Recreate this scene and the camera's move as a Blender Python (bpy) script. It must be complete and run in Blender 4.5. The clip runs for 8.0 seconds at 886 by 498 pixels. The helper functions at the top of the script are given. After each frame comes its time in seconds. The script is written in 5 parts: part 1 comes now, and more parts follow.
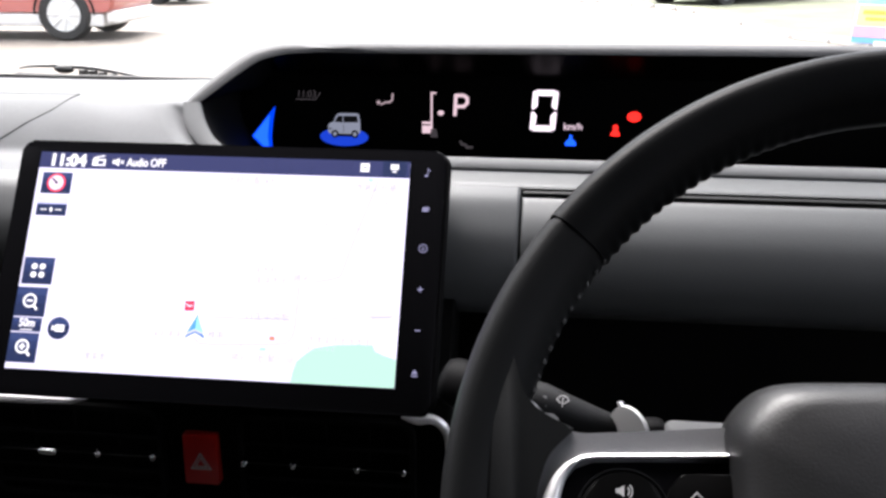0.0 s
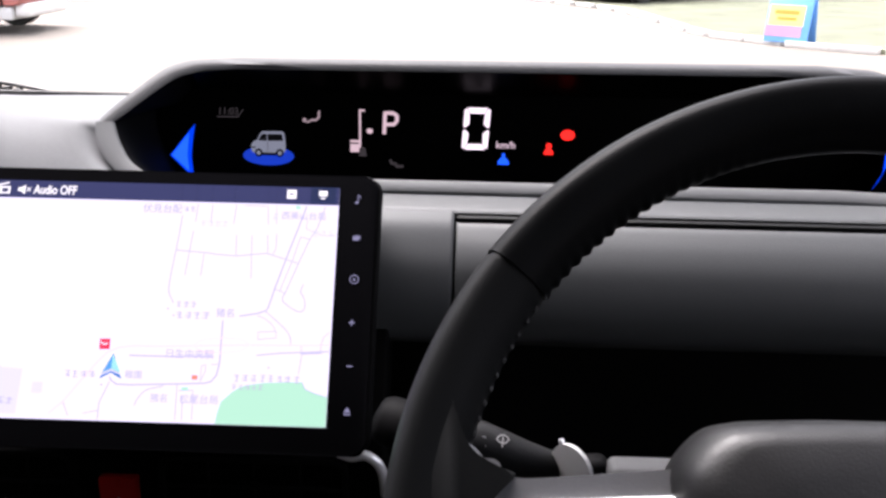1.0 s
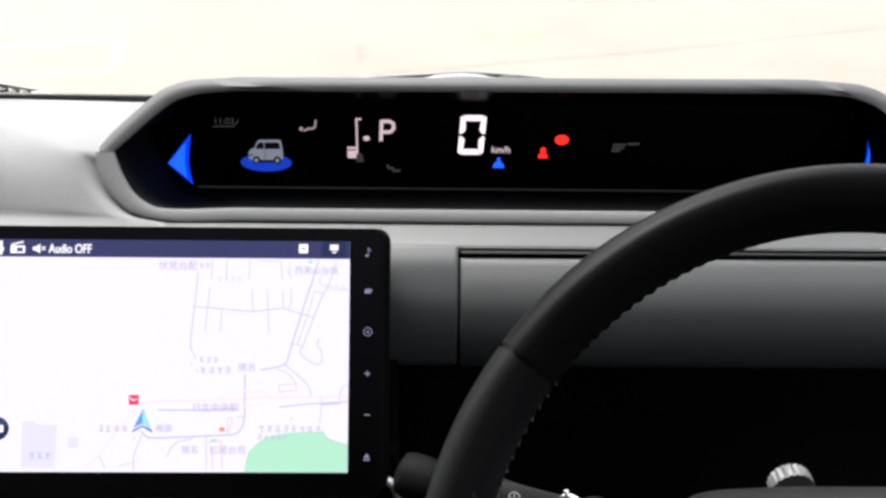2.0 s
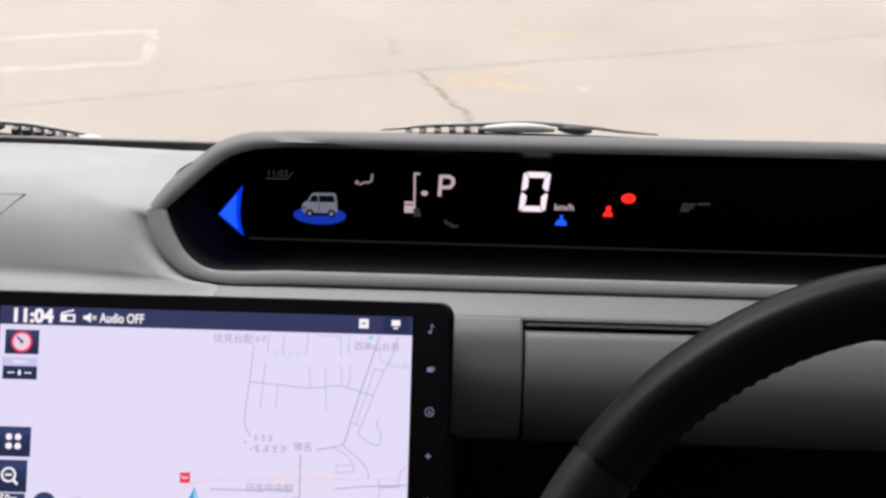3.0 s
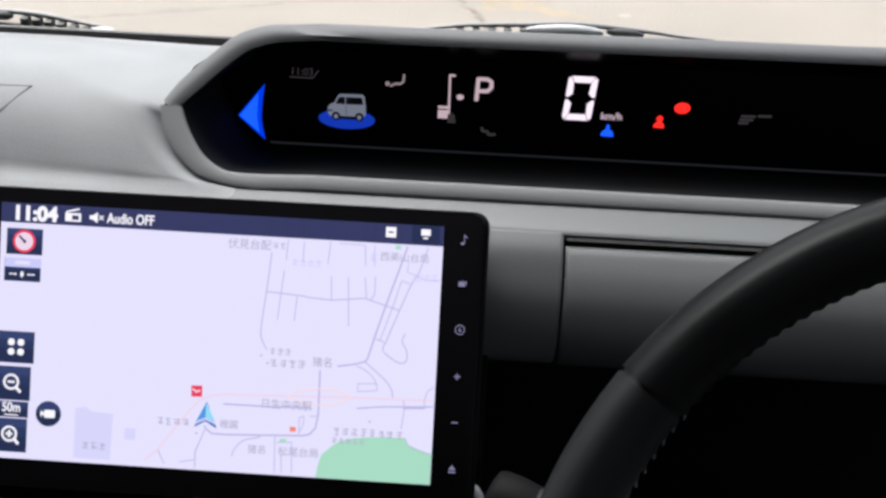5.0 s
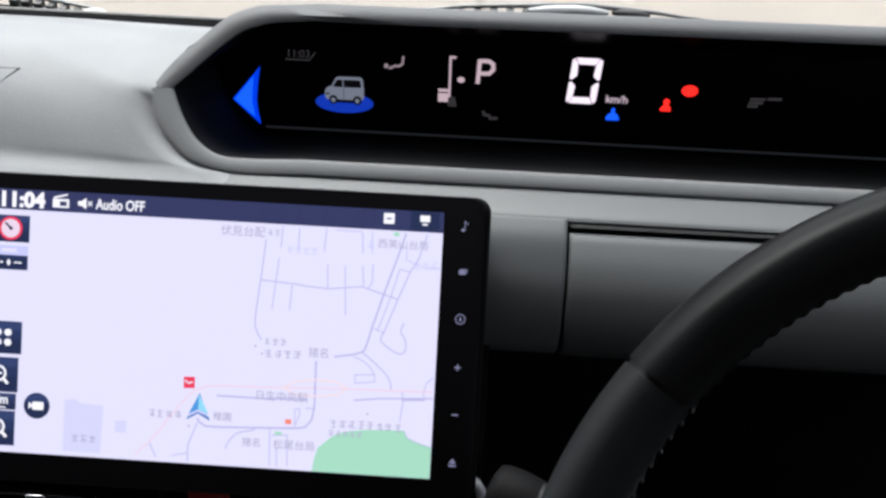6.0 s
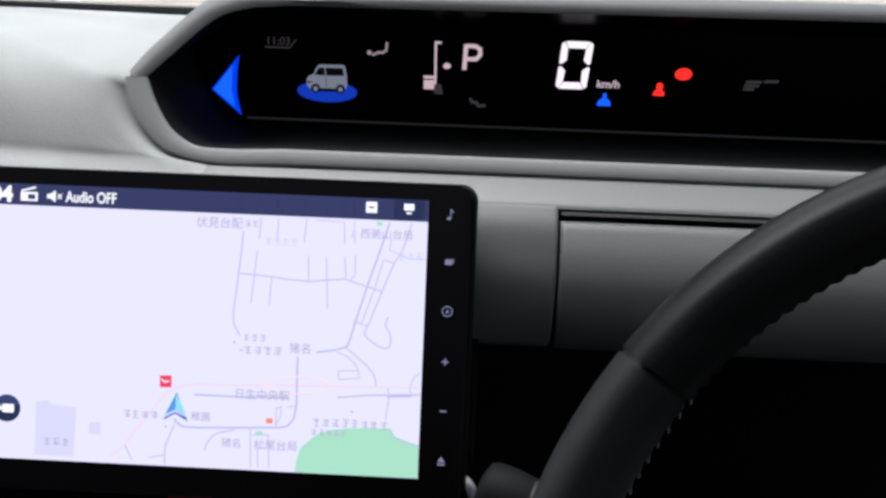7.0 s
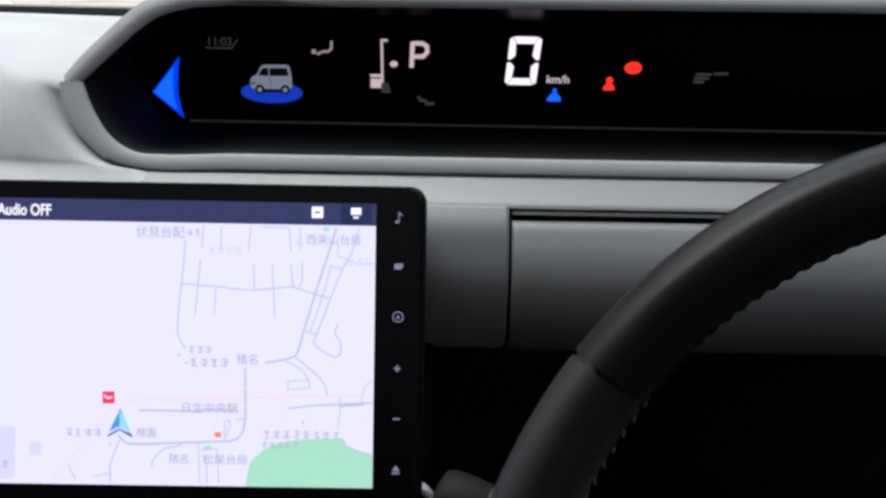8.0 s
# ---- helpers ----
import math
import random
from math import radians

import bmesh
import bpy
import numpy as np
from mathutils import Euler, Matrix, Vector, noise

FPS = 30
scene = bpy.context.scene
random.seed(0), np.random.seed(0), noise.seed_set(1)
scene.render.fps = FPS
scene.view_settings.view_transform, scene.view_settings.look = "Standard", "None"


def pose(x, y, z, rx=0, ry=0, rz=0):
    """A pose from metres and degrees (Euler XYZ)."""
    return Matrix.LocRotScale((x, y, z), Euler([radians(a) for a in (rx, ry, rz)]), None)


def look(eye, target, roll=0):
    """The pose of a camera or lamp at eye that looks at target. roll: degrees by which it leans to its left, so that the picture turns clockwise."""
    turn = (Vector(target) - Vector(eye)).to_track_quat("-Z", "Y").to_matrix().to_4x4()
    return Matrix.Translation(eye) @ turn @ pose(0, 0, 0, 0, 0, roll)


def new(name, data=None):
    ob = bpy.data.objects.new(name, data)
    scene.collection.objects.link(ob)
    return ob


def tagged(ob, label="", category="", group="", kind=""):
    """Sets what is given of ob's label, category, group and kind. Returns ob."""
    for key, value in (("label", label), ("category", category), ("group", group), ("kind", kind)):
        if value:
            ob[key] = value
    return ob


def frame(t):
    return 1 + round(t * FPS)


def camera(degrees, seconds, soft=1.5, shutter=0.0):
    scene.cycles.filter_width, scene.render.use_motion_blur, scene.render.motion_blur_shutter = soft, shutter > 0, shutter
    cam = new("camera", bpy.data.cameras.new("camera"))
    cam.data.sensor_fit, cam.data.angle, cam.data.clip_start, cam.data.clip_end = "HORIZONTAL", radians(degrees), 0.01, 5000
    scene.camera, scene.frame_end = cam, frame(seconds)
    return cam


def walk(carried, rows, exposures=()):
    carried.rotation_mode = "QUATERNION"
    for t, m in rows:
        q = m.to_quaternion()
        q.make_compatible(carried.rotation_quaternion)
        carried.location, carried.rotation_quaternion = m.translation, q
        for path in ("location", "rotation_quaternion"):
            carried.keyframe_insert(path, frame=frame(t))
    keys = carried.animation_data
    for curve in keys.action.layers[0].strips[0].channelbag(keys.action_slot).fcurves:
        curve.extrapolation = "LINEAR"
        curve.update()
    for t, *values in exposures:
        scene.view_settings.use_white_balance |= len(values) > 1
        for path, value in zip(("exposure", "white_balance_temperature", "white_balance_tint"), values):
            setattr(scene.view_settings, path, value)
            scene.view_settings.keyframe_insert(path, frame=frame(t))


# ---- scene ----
cam = camera(50.0, 8.0, soft=2.8)
PATH = [
    (0, (0.169, -0.447, 1.137), (-0.034, 1.447, 0.529), 0.3),
    (0.5, (0.157, -0.431, 1.136), (0.03, 1.482, 0.566), 0.4),
    (1, (0.163, -0.424, 1.147), (0.118, 1.479, 0.532), 1.1),
    (1.2, (0.169, -0.419, 1.166), (0.125, 1.461, 0.484), 0.9),
    (2.3, (0.124, -0.382, 1.284), (0.2, 1.345, 0.278), 1.7),
    (2.5, (0.12, -0.371, 1.288), (0.187, 1.364, 0.296), 2.4),
    (3, (0.115, -0.354, 1.289), (0.113, 1.382, 0.296), 1.6),
    (3.5, (0.114, -0.347, 1.28), (0.085, 1.361, 0.239), 1.8),
    (4, (0.114, -0.339, 1.275), (0.065, 1.334, 0.181), 1.7),
    (4.5, (0.113, -0.332, 1.266), (0.057, 1.332, 0.159), 2.1),
    (6, (0.114, -0.315, 1.251), (0.051, 1.327, 0.112), 2.0),
    (6.5, (0.115, -0.309, 1.244), (0.059, 1.339, 0.113), 1.7),
    (7, (0.119, -0.304, 1.237), (0.06, 1.342, 0.102), 1.3),
    (7.5, (0.124, -0.298, 1.237), (0.079, 1.33, 0.076), -0.3),
    (8, (0.124, -0.294, 1.236), (0.145, 1.344, 0.089), 1.4),
]
EXPOSURES = [(0.0, 2.78, 6350, 15), (0.5, 2.55, 6350, 23), (1.0, 2.5, 6350, 20), (1.2, 2.48, 6350, 18), (2.3, 2.4, 6500, 11), (2.5, 2.35, 6500, 11), (3.0, 2.0, 6500, 15), (3.5, 1.95, 6400, 16), (4.5, 2.04, 6300, 13), (6.0, 2.13, 6200, 10), (8.0, 2.22, 6150, 9)]
walk(cam, [(t, look(eye, target, roll)) for t, eye, target, roll in PATH], exposures=EXPOSURES)

# ---- light ----
world = bpy.data.worlds.new("sky")
scene.world = world
world.use_nodes = True
wn = world.node_tree
sky = wn.nodes.new("ShaderNodeTexSky")
sky.sky_type = "NISHITA"
sky.sun_disc = False
sky.sun_elevation = radians(63)
sky.sun_rotation = radians(-39)
sky.altitude = 100
sky.dust_density = 7.0
wn.nodes["Background"].inputs["Strength"].default_value = 0.15
haze = wn.nodes.new("ShaderNodeHueSaturation")
haze.inputs["Saturation"].default_value = 0.25
wn.links.new(sky.outputs[0], haze.inputs["Color"])
wn.links.new(haze.outputs[0], wn.nodes["Background"].inputs[0])
sun = new("sun", bpy.data.lights.new("sun", "SUN"))
sun.data.energy = 0.8
sun.data.angle = radians(50)
sun.data.color = (1.0, 0.95, 0.88)
SUN_WAY = Vector((0.32, -0.40, -1.0))
sun.matrix_world = look((0, -2, 6), Vector((0, -2, 6)) + SUN_WAY)


# ---- materials ----
def mat(name, colour, rough=0.5, metal=0.0, grain=0.0, bump=0.0, patch=0.0, patch_scale=6.0, spec=0.5, coat=0.0):
    """A surface with colour varied at two scales, grain in metres and a fine relief."""
    m = bpy.data.materials.new(name)
    m.use_nodes = True
    nt = m.node_tree
    b = nt.nodes["Principled BSDF"]
    b.inputs["Base Color"].default_value = (*colour, 1)
    b.inputs["Roughness"].default_value = rough
    b.inputs["Metallic"].default_value = metal
    b.inputs["Specular IOR Level"].default_value = spec
    b.inputs["Coat Weight"].default_value = coat
    b.inputs["Coat Roughness"].default_value = 0.08
    if grain or patch:
        co = nt.nodes.new("ShaderNodeTexCoord")
        coarse = nt.nodes.new("ShaderNodeTexNoise")
        coarse.inputs["Scale"].default_value = patch_scale
        coarse.inputs["Detail"].default_value = 5
        nt.links.new(co.outputs["Object"], coarse.inputs["Vector"])
        ramp = nt.nodes.new("ShaderNodeMapRange")
        ramp.inputs["From Min"].default_value, ramp.inputs["From Max"].default_value = 0.3, 0.7
        ramp.inputs["To Min"].default_value, ramp.inputs["To Max"].default_value = 1 - patch, 1 + patch
        nt.links.new(coarse.outputs["Fac"], ramp.inputs["Value"])
        last = ramp.outputs[0]
        if grain:
            fine = nt.nodes.new("ShaderNodeTexNoise")
            fine.inputs["Scale"].default_value = 1.0 / grain
            fine.inputs["Detail"].default_value = 3
            nt.links.new(co.outputs["Object"], fine.inputs["Vector"])
            bm_ = nt.nodes.new("ShaderNodeBump")
            bm_.inputs["Strength"].default_value = bump
            bm_.inputs["Distance"].default_value = grain * 0.5
            nt.links.new(fine.outputs["Fac"], bm_.inputs["Height"])
            nt.links.new(bm_.outputs[0], b.inputs["Normal"])
            r2 = nt.nodes.new("ShaderNodeMapRange")
            r2.inputs["From Min"].default_value, r2.inputs["From Max"].default_value = 0.3, 0.7
            r2.inputs["To Min"].default_value, r2.inputs["To Max"].default_value = 1 - patch * 0.6, 1 + patch * 0.6
            nt.links.new(fine.outputs["Fac"], r2.inputs["Value"])
            mul = nt.nodes.new("ShaderNodeMath")
            mul.operation = "MULTIPLY"
            nt.links.new(last, mul.inputs[0])
            nt.links.new(r2.outputs[0], mul.inputs[1])
            last = mul.outputs[0]
        tint = nt.nodes.new("ShaderNodeVectorMath")
        tint.operation = "SCALE"
        tint.inputs[0].default_value = colour
        nt.links.new(last, tint.inputs["Scale"])
        nt.links.new(tint.outputs[0], b.inputs["Base Color"])
        rr = nt.nodes.new("ShaderNodeMapRange")
        rr.inputs["To Min"].default_value, rr.inputs["To Max"].default_value = max(rough - 0.08, 0.02), min(rough + 0.08, 1)
        nt.links.new(coarse.outputs["Fac"], rr.inputs["Value"])
        nt.links.new(rr.outputs[0], b.inputs["Roughness"])
    return m


ASPHALT = (0.135, 0.117, 0.099)


def worn(name, colour, scale, low, high):
    """Worn asphalt with a stain or old paint left on it in patches; low and high: how much of it is left."""
    m = mat(name, ASPHALT, 0.9, grain=0.012, bump=0.5, patch=0.10, patch_scale=1.6)
    nt = m.node_tree
    tint = next(n for n in nt.nodes if n.bl_idname == "ShaderNodeVectorMath")
    co, n, r, mix = (nt.nodes.new("ShaderNode" + k) for k in ("TexCoord", "TexNoise", "MapRange", "Mix"))
    n.inputs["Scale"].default_value, n.inputs["Detail"].default_value, n.inputs["Roughness"].default_value = scale, 6, 0.7
    r.inputs["From Min"].default_value, r.inputs["From Max"].default_value = 0.38, 0.62
    r.inputs["To Min"].default_value, r.inputs["To Max"].default_value = low, high
    mix.data_type = "RGBA"
    mix.inputs[6].default_value, mix.inputs[7].default_value = (*ASPHALT, 1), (*colour, 1)
    nt.links.new(co.outputs["Object"], n.inputs["Vector"])
    nt.links.new(n.outputs["Fac"], r.inputs["Value"])
    nt.links.new(r.outputs[0], mix.inputs[0])
    nt.links.new(mix.outputs[2], tint.inputs[0])
    return m


SCREEN = 0.235  # how bright the displays are beside the daylight


def glow(name, colour, strength):
    """A lit part of a display."""
    m = bpy.data.materials.new(name)
    m.use_nodes = True
    b = m.node_tree.nodes["Principled BSDF"]
    b.inputs["Base Color"].default_value = (0.01, 0.01, 0.01, 1)
    b.inputs["Roughness"].default_value = 0.3
    b.inputs["Specular IOR Level"].default_value = 0.2
    b.inputs["Emission Color"].default_value = (*colour, 1)
    b.inputs["Emission Strength"].default_value = strength * SCREEN
    return m


M_PAD = mat("dash_plastic", (0.136, 0.140, 0.143), 0.7, grain=0.0009, bump=0.25, patch=0.07, patch_scale=22, spec=0.15)
M_VISOR = mat("visor_plastic", (0.042, 0.043, 0.045), 0.65, grain=0.0007, bump=0.2, patch=0.04, spec=0.3)
M_LIP = mat("lip_plastic", (0.085, 0.088, 0.090), 0.65, grain=0.0007, bump=0.2, patch=0.04, spec=0.3)
M_FASCIA = mat("fascia_plastic", (0.0485, 0.0515, 0.053), 0.5, grain=0.0008, bump=0.25, patch=0.05, spec=0.3)
M_BLACK = mat("black_plastic", (0.004, 0.004, 0.004), 0.5, grain=0.0008, bump=0.15, patch=0.1, spec=0.12)
M_SPOKE = mat("spoke_plastic", (0.11, 0.112, 0.116), 0.5, grain=0.0012, bump=0.15, patch=0.06)
M_SHIELD = mat("shield_black", (0.0025, 0.0025, 0.0025), 0.35, patch=0.05, spec=0.06)
M_PANEL = mat("display_black", (0.0015, 0.0015, 0.0015), 0.4, patch=0.05, spec=0.06)
M_GLOSS = mat("gloss_black", (0.003, 0.003, 0.0035), 0.14, patch=0.05, spec=0.04)
M_STALK = mat("stalk_plastic", (0.004, 0.004, 0.0042), 0.55, grain=0.0009, bump=0.15, patch=0.08, spec=0.03)
M_RECESS = mat("recess_black", (0.0050, 0.0052, 0.0056), 0.7, patch=0.1, patch_scale=20, spec=0.03)
M_STACK = mat("stack_black", (0.002, 0.002, 0.002), 0.7, patch=0.1, patch_scale=20, spec=0.06)
M_LEATHER = mat("rim_leather", (0.0040, 0.0042, 0.0044), 0.36, grain=0.0013, bump=0.12, patch=0.12, patch_scale=25, spec=0.04)
M_LEATHER_SIDE = mat("rim_leather_smooth", (0.0080, 0.0084, 0.0086), 0.42, grain=0.0013, bump=0.1, patch=0.08, patch_scale=25, spec=0.05)
M_PADCOVER = mat("airbag_cover", (0.012, 0.0122, 0.0125), 0.42, grain=0.0010, bump=0.3, patch=0.1, patch_scale=30, spec=0.35)
M_ROOT = mat("moulded_black", (0.011, 0.0112, 0.0115), 0.5, grain=0.0012, bump=0.15, patch=0.08, spec=0.12)
M_SILVER = mat("satin_silver", (0.92, 0.92, 0.93), 0.22, metal=0.5, patch=0.04, patch_scale=40)
M_CHROME = mat("chrome", (0.9, 0.9, 0.9), 0.1, metal=1.0, patch=0.02)
M_DIMCHROME = mat("dark_chrome", (0.06, 0.06, 0.062), 0.3, metal=1.0, patch=0.05)
M_THREAD = mat("pale_thread", (0.045, 0.045, 0.045), 0.7, patch=0.1)
M_WHITEPLASTIC = mat("pale_plastic", (0.45, 0.45, 0.44), 0.45, patch=0.05)
M_PRINT = mat("white_print", (0.35, 0.35, 0.35), 0.6)
M_RED = mat("hazard_red", (0.5, 0.010, 0.008), 0.35, patch=0.05, patch_scale=60)
M_CABIN = mat("cabin_trim", (0.018, 0.018, 0.018), 0.8, grain=0.002, bump=0.2, patch=0.1)
# kept dark so the unseen ceiling throws little light on wheel and dash
M_HEADLINER = mat("headliner_cloth", (0.06, 0.059, 0.057), 0.9, grain=0.002, bump=0.3, patch=0.08)
M_CAPGREY = mat("wiper_cap_grey", (0.25, 0.254, 0.258), 0.45, patch=0.08, patch_scale=40)
M_RUBBER = mat("rubber", (0.010, 0.010, 0.010), 0.6, grain=0.002, bump=0.2, patch=0.15)
M_WIPER_GREY = mat("wiper_grey", (0.09, 0.092, 0.094), 0.4, patch=0.1, patch_scale=40)
M_ASPHALT = mat("worn_asphalt", ASPHALT, 0.9, grain=0.012, bump=0.5, patch=0.10, patch_scale=1.6)
M_CRACK = worn("crack_fill", (0.066, 0.055, 0.042), 18, 0.1, 0.9)
M_SEAM = worn("asphalt_seam", (0.102, 0.088, 0.074), 10, 0.0, 0.9)
M_PAINT = worn("worn_white_paint", (0.185, 0.166, 0.148), 12, 0.1, 0.8)
M_YELLOWPAINT = worn("worn_yellow_paint", (0.172, 0.130, 0.080), 14, 0.0, 0.9)
M_GRASS = mat("grass_ground", (0.105, 0.112, 0.07), 0.95, grain=0.03, bump=0.8, patch=0.3, patch_scale=1.5)
M_KERB = mat("kerb_concrete", (0.55, 0.53, 0.50), 0.85, grain=0.01, bump=0.4, patch=0.12, patch_scale=5)
M_VANRED = mat("salmon_paint", (0.36, 0.075, 0.055), 0.3, patch=0.04, patch_scale=2, coat=0.6)
M_DARKPAINT = mat("dark_green_paint", (0.010, 0.014, 0.013), 0.3, patch=0.05, patch_scale=2, coat=0.2)
M_GREYPAINT = mat("grey_paint", (0.12, 0.12, 0.125), 0.3, patch=0.05, patch_scale=2, coat=0.3)
M_GLASSDARK = mat("tinted_glass", (0.01, 0.012, 0.012), 0.06, patch=0.02)
M_WHITEPAINT = mat("white_paint", (0.75, 0.74, 0.72), 0.4, patch=0.05)
M_AMBER = mat("amber_lens", (0.7, 0.28, 0.03), 0.25, patch=0.03)
M_HUBCAP = mat("hubcap_paint", (0.72, 0.72, 0.71), 0.4, patch=0.08, patch_scale=12)
M_ALLOY = mat("alloy_silver", (0.4, 0.4, 0.41), 0.35, metal=0.6, patch=0.06, patch_scale=12)
M_LENS = mat("clear_lens", (0.75, 0.75, 0.75), 0.15, patch=0.03)
M_BLUEBOARD = mat("blue_board", (0.12, 0.34, 0.72), 0.5, patch=0.06, patch_scale=4)
M_YELLOWBOARD = mat("yellow_board", (0.75, 0.62, 0.2), 0.5, patch=0.06, patch_scale=4)
M_PINKBOARD = mat("pink_board", (0.55, 0.24, 0.44), 0.5, patch=0.06)

# display colours
G_MAP = glow("map_ground", (0.80, 0.765, 0.96), 1.0)
G_BAR = glow("bar_blue", (0.030, 0.036, 0.115), 1.0)
G_BARLINE = glow("bar_blue_line", (0.024, 0.028, 0.090), 1.0)
G_BUTTON = glow("button_navy", (0.012, 0.022, 0.075), 1.0)
G_BUTTONMID = glow("button_blue_mid", (0.018, 0.032, 0.105), 1.0)
G_BUTTONTOP = glow("button_blue_top", (0.030, 0.050, 0.15), 1.0)
G_WHITE = glow("screen_white", (1.0, 0.97, 1.0), 1.0)
G_ROAD = glow("road_violet", (0.54, 0.51, 0.77), 1.0)
G_ROADGREY = glow("road_grey", (0.52, 0.49, 0.75), 1.0)
G_PINK = glow("road_pink", (0.86, 0.68, 0.80), 1.0)
G_PEACH = glow("road_peach", (0.90, 0.72, 0.74), 1.0)
G_PARK = glow("park_green", (0.40, 0.72, 0.53), 1.0)
G_PARKEDGE = glow("park_edge", (0.42, 0.50, 0.60), 1.0)
G_BLOCK = glow("block_violet", (0.69, 0.67, 0.92), 1.0)
G_LABEL = glow("map_lettering", (0.45, 0.42, 0.57), 1.0)
G_LABELBLUE = glow("map_lettering_blue", (0.60, 0.60, 0.92), 1.0)
G_REDMARK = glow("map_red", (0.85, 0.04, 0.10), 1.0)
G_ORANGEMARK = glow("map_orange", (0.92, 0.25, 0.18), 1.0)
G_ARROWDARK = glow("arrow_blue_dark", (0.03, 0.17, 0.48), 1.0)
G_ARROWMID = glow("arrow_blue_mid", (0.08, 0.32, 0.72), 1.0)
G_ARROWLIGHT = glow("arrow_blue_light", (0.30, 0.70, 0.90), 1.0)
G_KEY = glow("key_white", (0.35, 0.34, 0.54), 0.6)
G_DIGIT = glow("digit_white", (1.0, 0.85, 0.94), 1.1)
G_UNIT = glow("unit_white", (0.62, 0.48, 0.54), 0.9)
G_PALE = glow("indicator_pale", (0.62, 0.46, 0.50), 0.9)
G_DIM = glow("indicator_dim", (0.048, 0.042, 0.045), 0.7)
G_SOFT = glow("indicator_soft", (0.33, 0.25, 0.27), 0.9)
G_BLUE = glow("indicator_blue", (0.0, 0.045, 0.8), 1.0)
G_BLUELIGHT = glow("indicator_light_blue", (0.012, 0.105, 1.0), 1.25)
G_RED = glow("indicator_red", (1.0, 0.022, 0.015), 1.5)
G_CARGREY = glow("picture_grey", (0.185, 0.20, 0.25), 0.9)
G_DISC = glow("disc_blue", (0.01, 0.05, 0.55), 0.75)
G_BLACK = glow("picture_black", (0.004, 0.004, 0.005), 0.5)
G_LINE = glow("display_edge", (0.02, 0.022, 0.025), 0.6)


# ---- building helpers ----
def part(name, bm, material, parent=None, label="", smooth=35):
    """One mesh object from a bmesh, under a thing or a part."""
    bmesh.ops.recalc_face_normals(bm, faces=bm.faces)
    me = bpy.data.meshes.new(name)
    bm.to_mesh(me)
    bm.free()
    me.materials.append(material)
    if smooth:
        me.shade_smooth()
        me.set_sharp_from_angle(angle=radians(smooth))
    ob = new(name, me)
    if parent:
        ob.parent = parent
    if label:
        tagged(ob, label)
    return ob


def thing(name, m, label, category, group="", kind=""):
    ob = new(name)
    ob.empty_display_size = 0.05
    ob.matrix_basis = m
    return tagged(ob, label, category, group, kind)


def loft(rings, closed=True, caps=True):
    """Skin rings of equally many points; closed: each ring is a loop."""
    bm = bmesh.new()
    rows = [[bm.verts.new(p) for p in ring] for ring in rings]
    n = len(rows[0])
    for a, b in zip(rows, rows[1:]):
        for i in range(n if closed else n - 1):
            j = (i + 1) % n
            bm.faces.new((a[i], a[j], b[j], b[i]))
    if caps and closed:
        bm.faces.new(rows[0][::-1])
        bm.faces.new(rows[-1])
    return bm


def box(x0, x1, y0, y1, z0, z1, bevel=0.0, segments=2):
    bm = bmesh.new()
    bmesh.ops.create_cube(bm, size=1)
    for v in bm.verts:
        v.co = ((x0 + x1) / 2 + v.co.x * (x1 - x0), (y0 + y1) / 2 + v.co.y * (y1 - y0), (z0 + z1) / 2 + v.co.z * (z1 - z0))
    if bevel:
        bmesh.ops.bevel(bm, geom=bm.edges[:], offset=bevel, segments=segments, affect="EDGES", profile=0.5)
    return bm


def join(*bms):
    out = bmesh.new()
    for b in bms:
        me = bpy.data.meshes.new("tmp")
        b.to_mesh(me)
        b.free()
        out.from_mesh(me)
        bpy.data.meshes.remove(me)
    return out


def plate(points, z0, z1, bevel=0.0):
    """A flat outline raised from z0 to z1."""
    bm = bmesh.new()
    low = [bm.verts.new((x, y, z0)) for x, y in points]
    high = [bm.verts.new((x, y, z1)) for x, y in points]
    n = len(points)
    bm.faces.new(low[::-1])
    top = bm.faces.new(high)
    for i in range(n):
        bm.faces.new((low[i], low[(i + 1) % n], high[(i + 1) % n], high[i]))
    if bevel:
        bmesh.ops.bevel(bm, geom=list(top.edges), offset=bevel, segments=3, affect="EDGES", profile=0.5)
    return bm


def rounded(x0, x1, y0, y1, r, n=6):
    """The outline of a rectangle with round corners."""
    out = []
    for cx, cy, a0 in ((x1 - r, y1 - r, 0), (x0 + r, y1 - r, 90), (x0 + r, y0 + r, 180), (x1 - r, y0 + r, 270)):
        out += [(cx + r * math.cos(radians(a0 + 90 * i / n)), cy + r * math.sin(radians(a0 + 90 * i / n))) for i in range(n + 1)]
    return out


def round_off(points, r, n=5):
    """An outline with its corners rounded."""
    out = []
    k = len(points)
    for i in range(k):
        p, c, q = (Vector(points[(i + d) % k]) for d in (-1, 0, 1))
        a, b = (p - c), (q - c)
        d = min(r, a.length * 0.45, b.length * 0.45)
        a, b = c + a.normalized() * d, c + b.normalized() * d
        out += [tuple(a * (1 - s) ** 2 + c * 2 * s * (1 - s) + b * s * s) for s in (j / n for j in range(n + 1))]
    return out


def ellipse(cx, cy, rx, ry, n=28, a0=0, a1=360):
    full = a1 - a0 >= 360
    return [(cx + rx * math.cos(radians(a0 + (a1 - a0) * i / (n if full else n - 1))), cy + ry * math.sin(radians(a0 + (a1 - a0) * i / (n if full else n - 1)))) for i in range(n)]


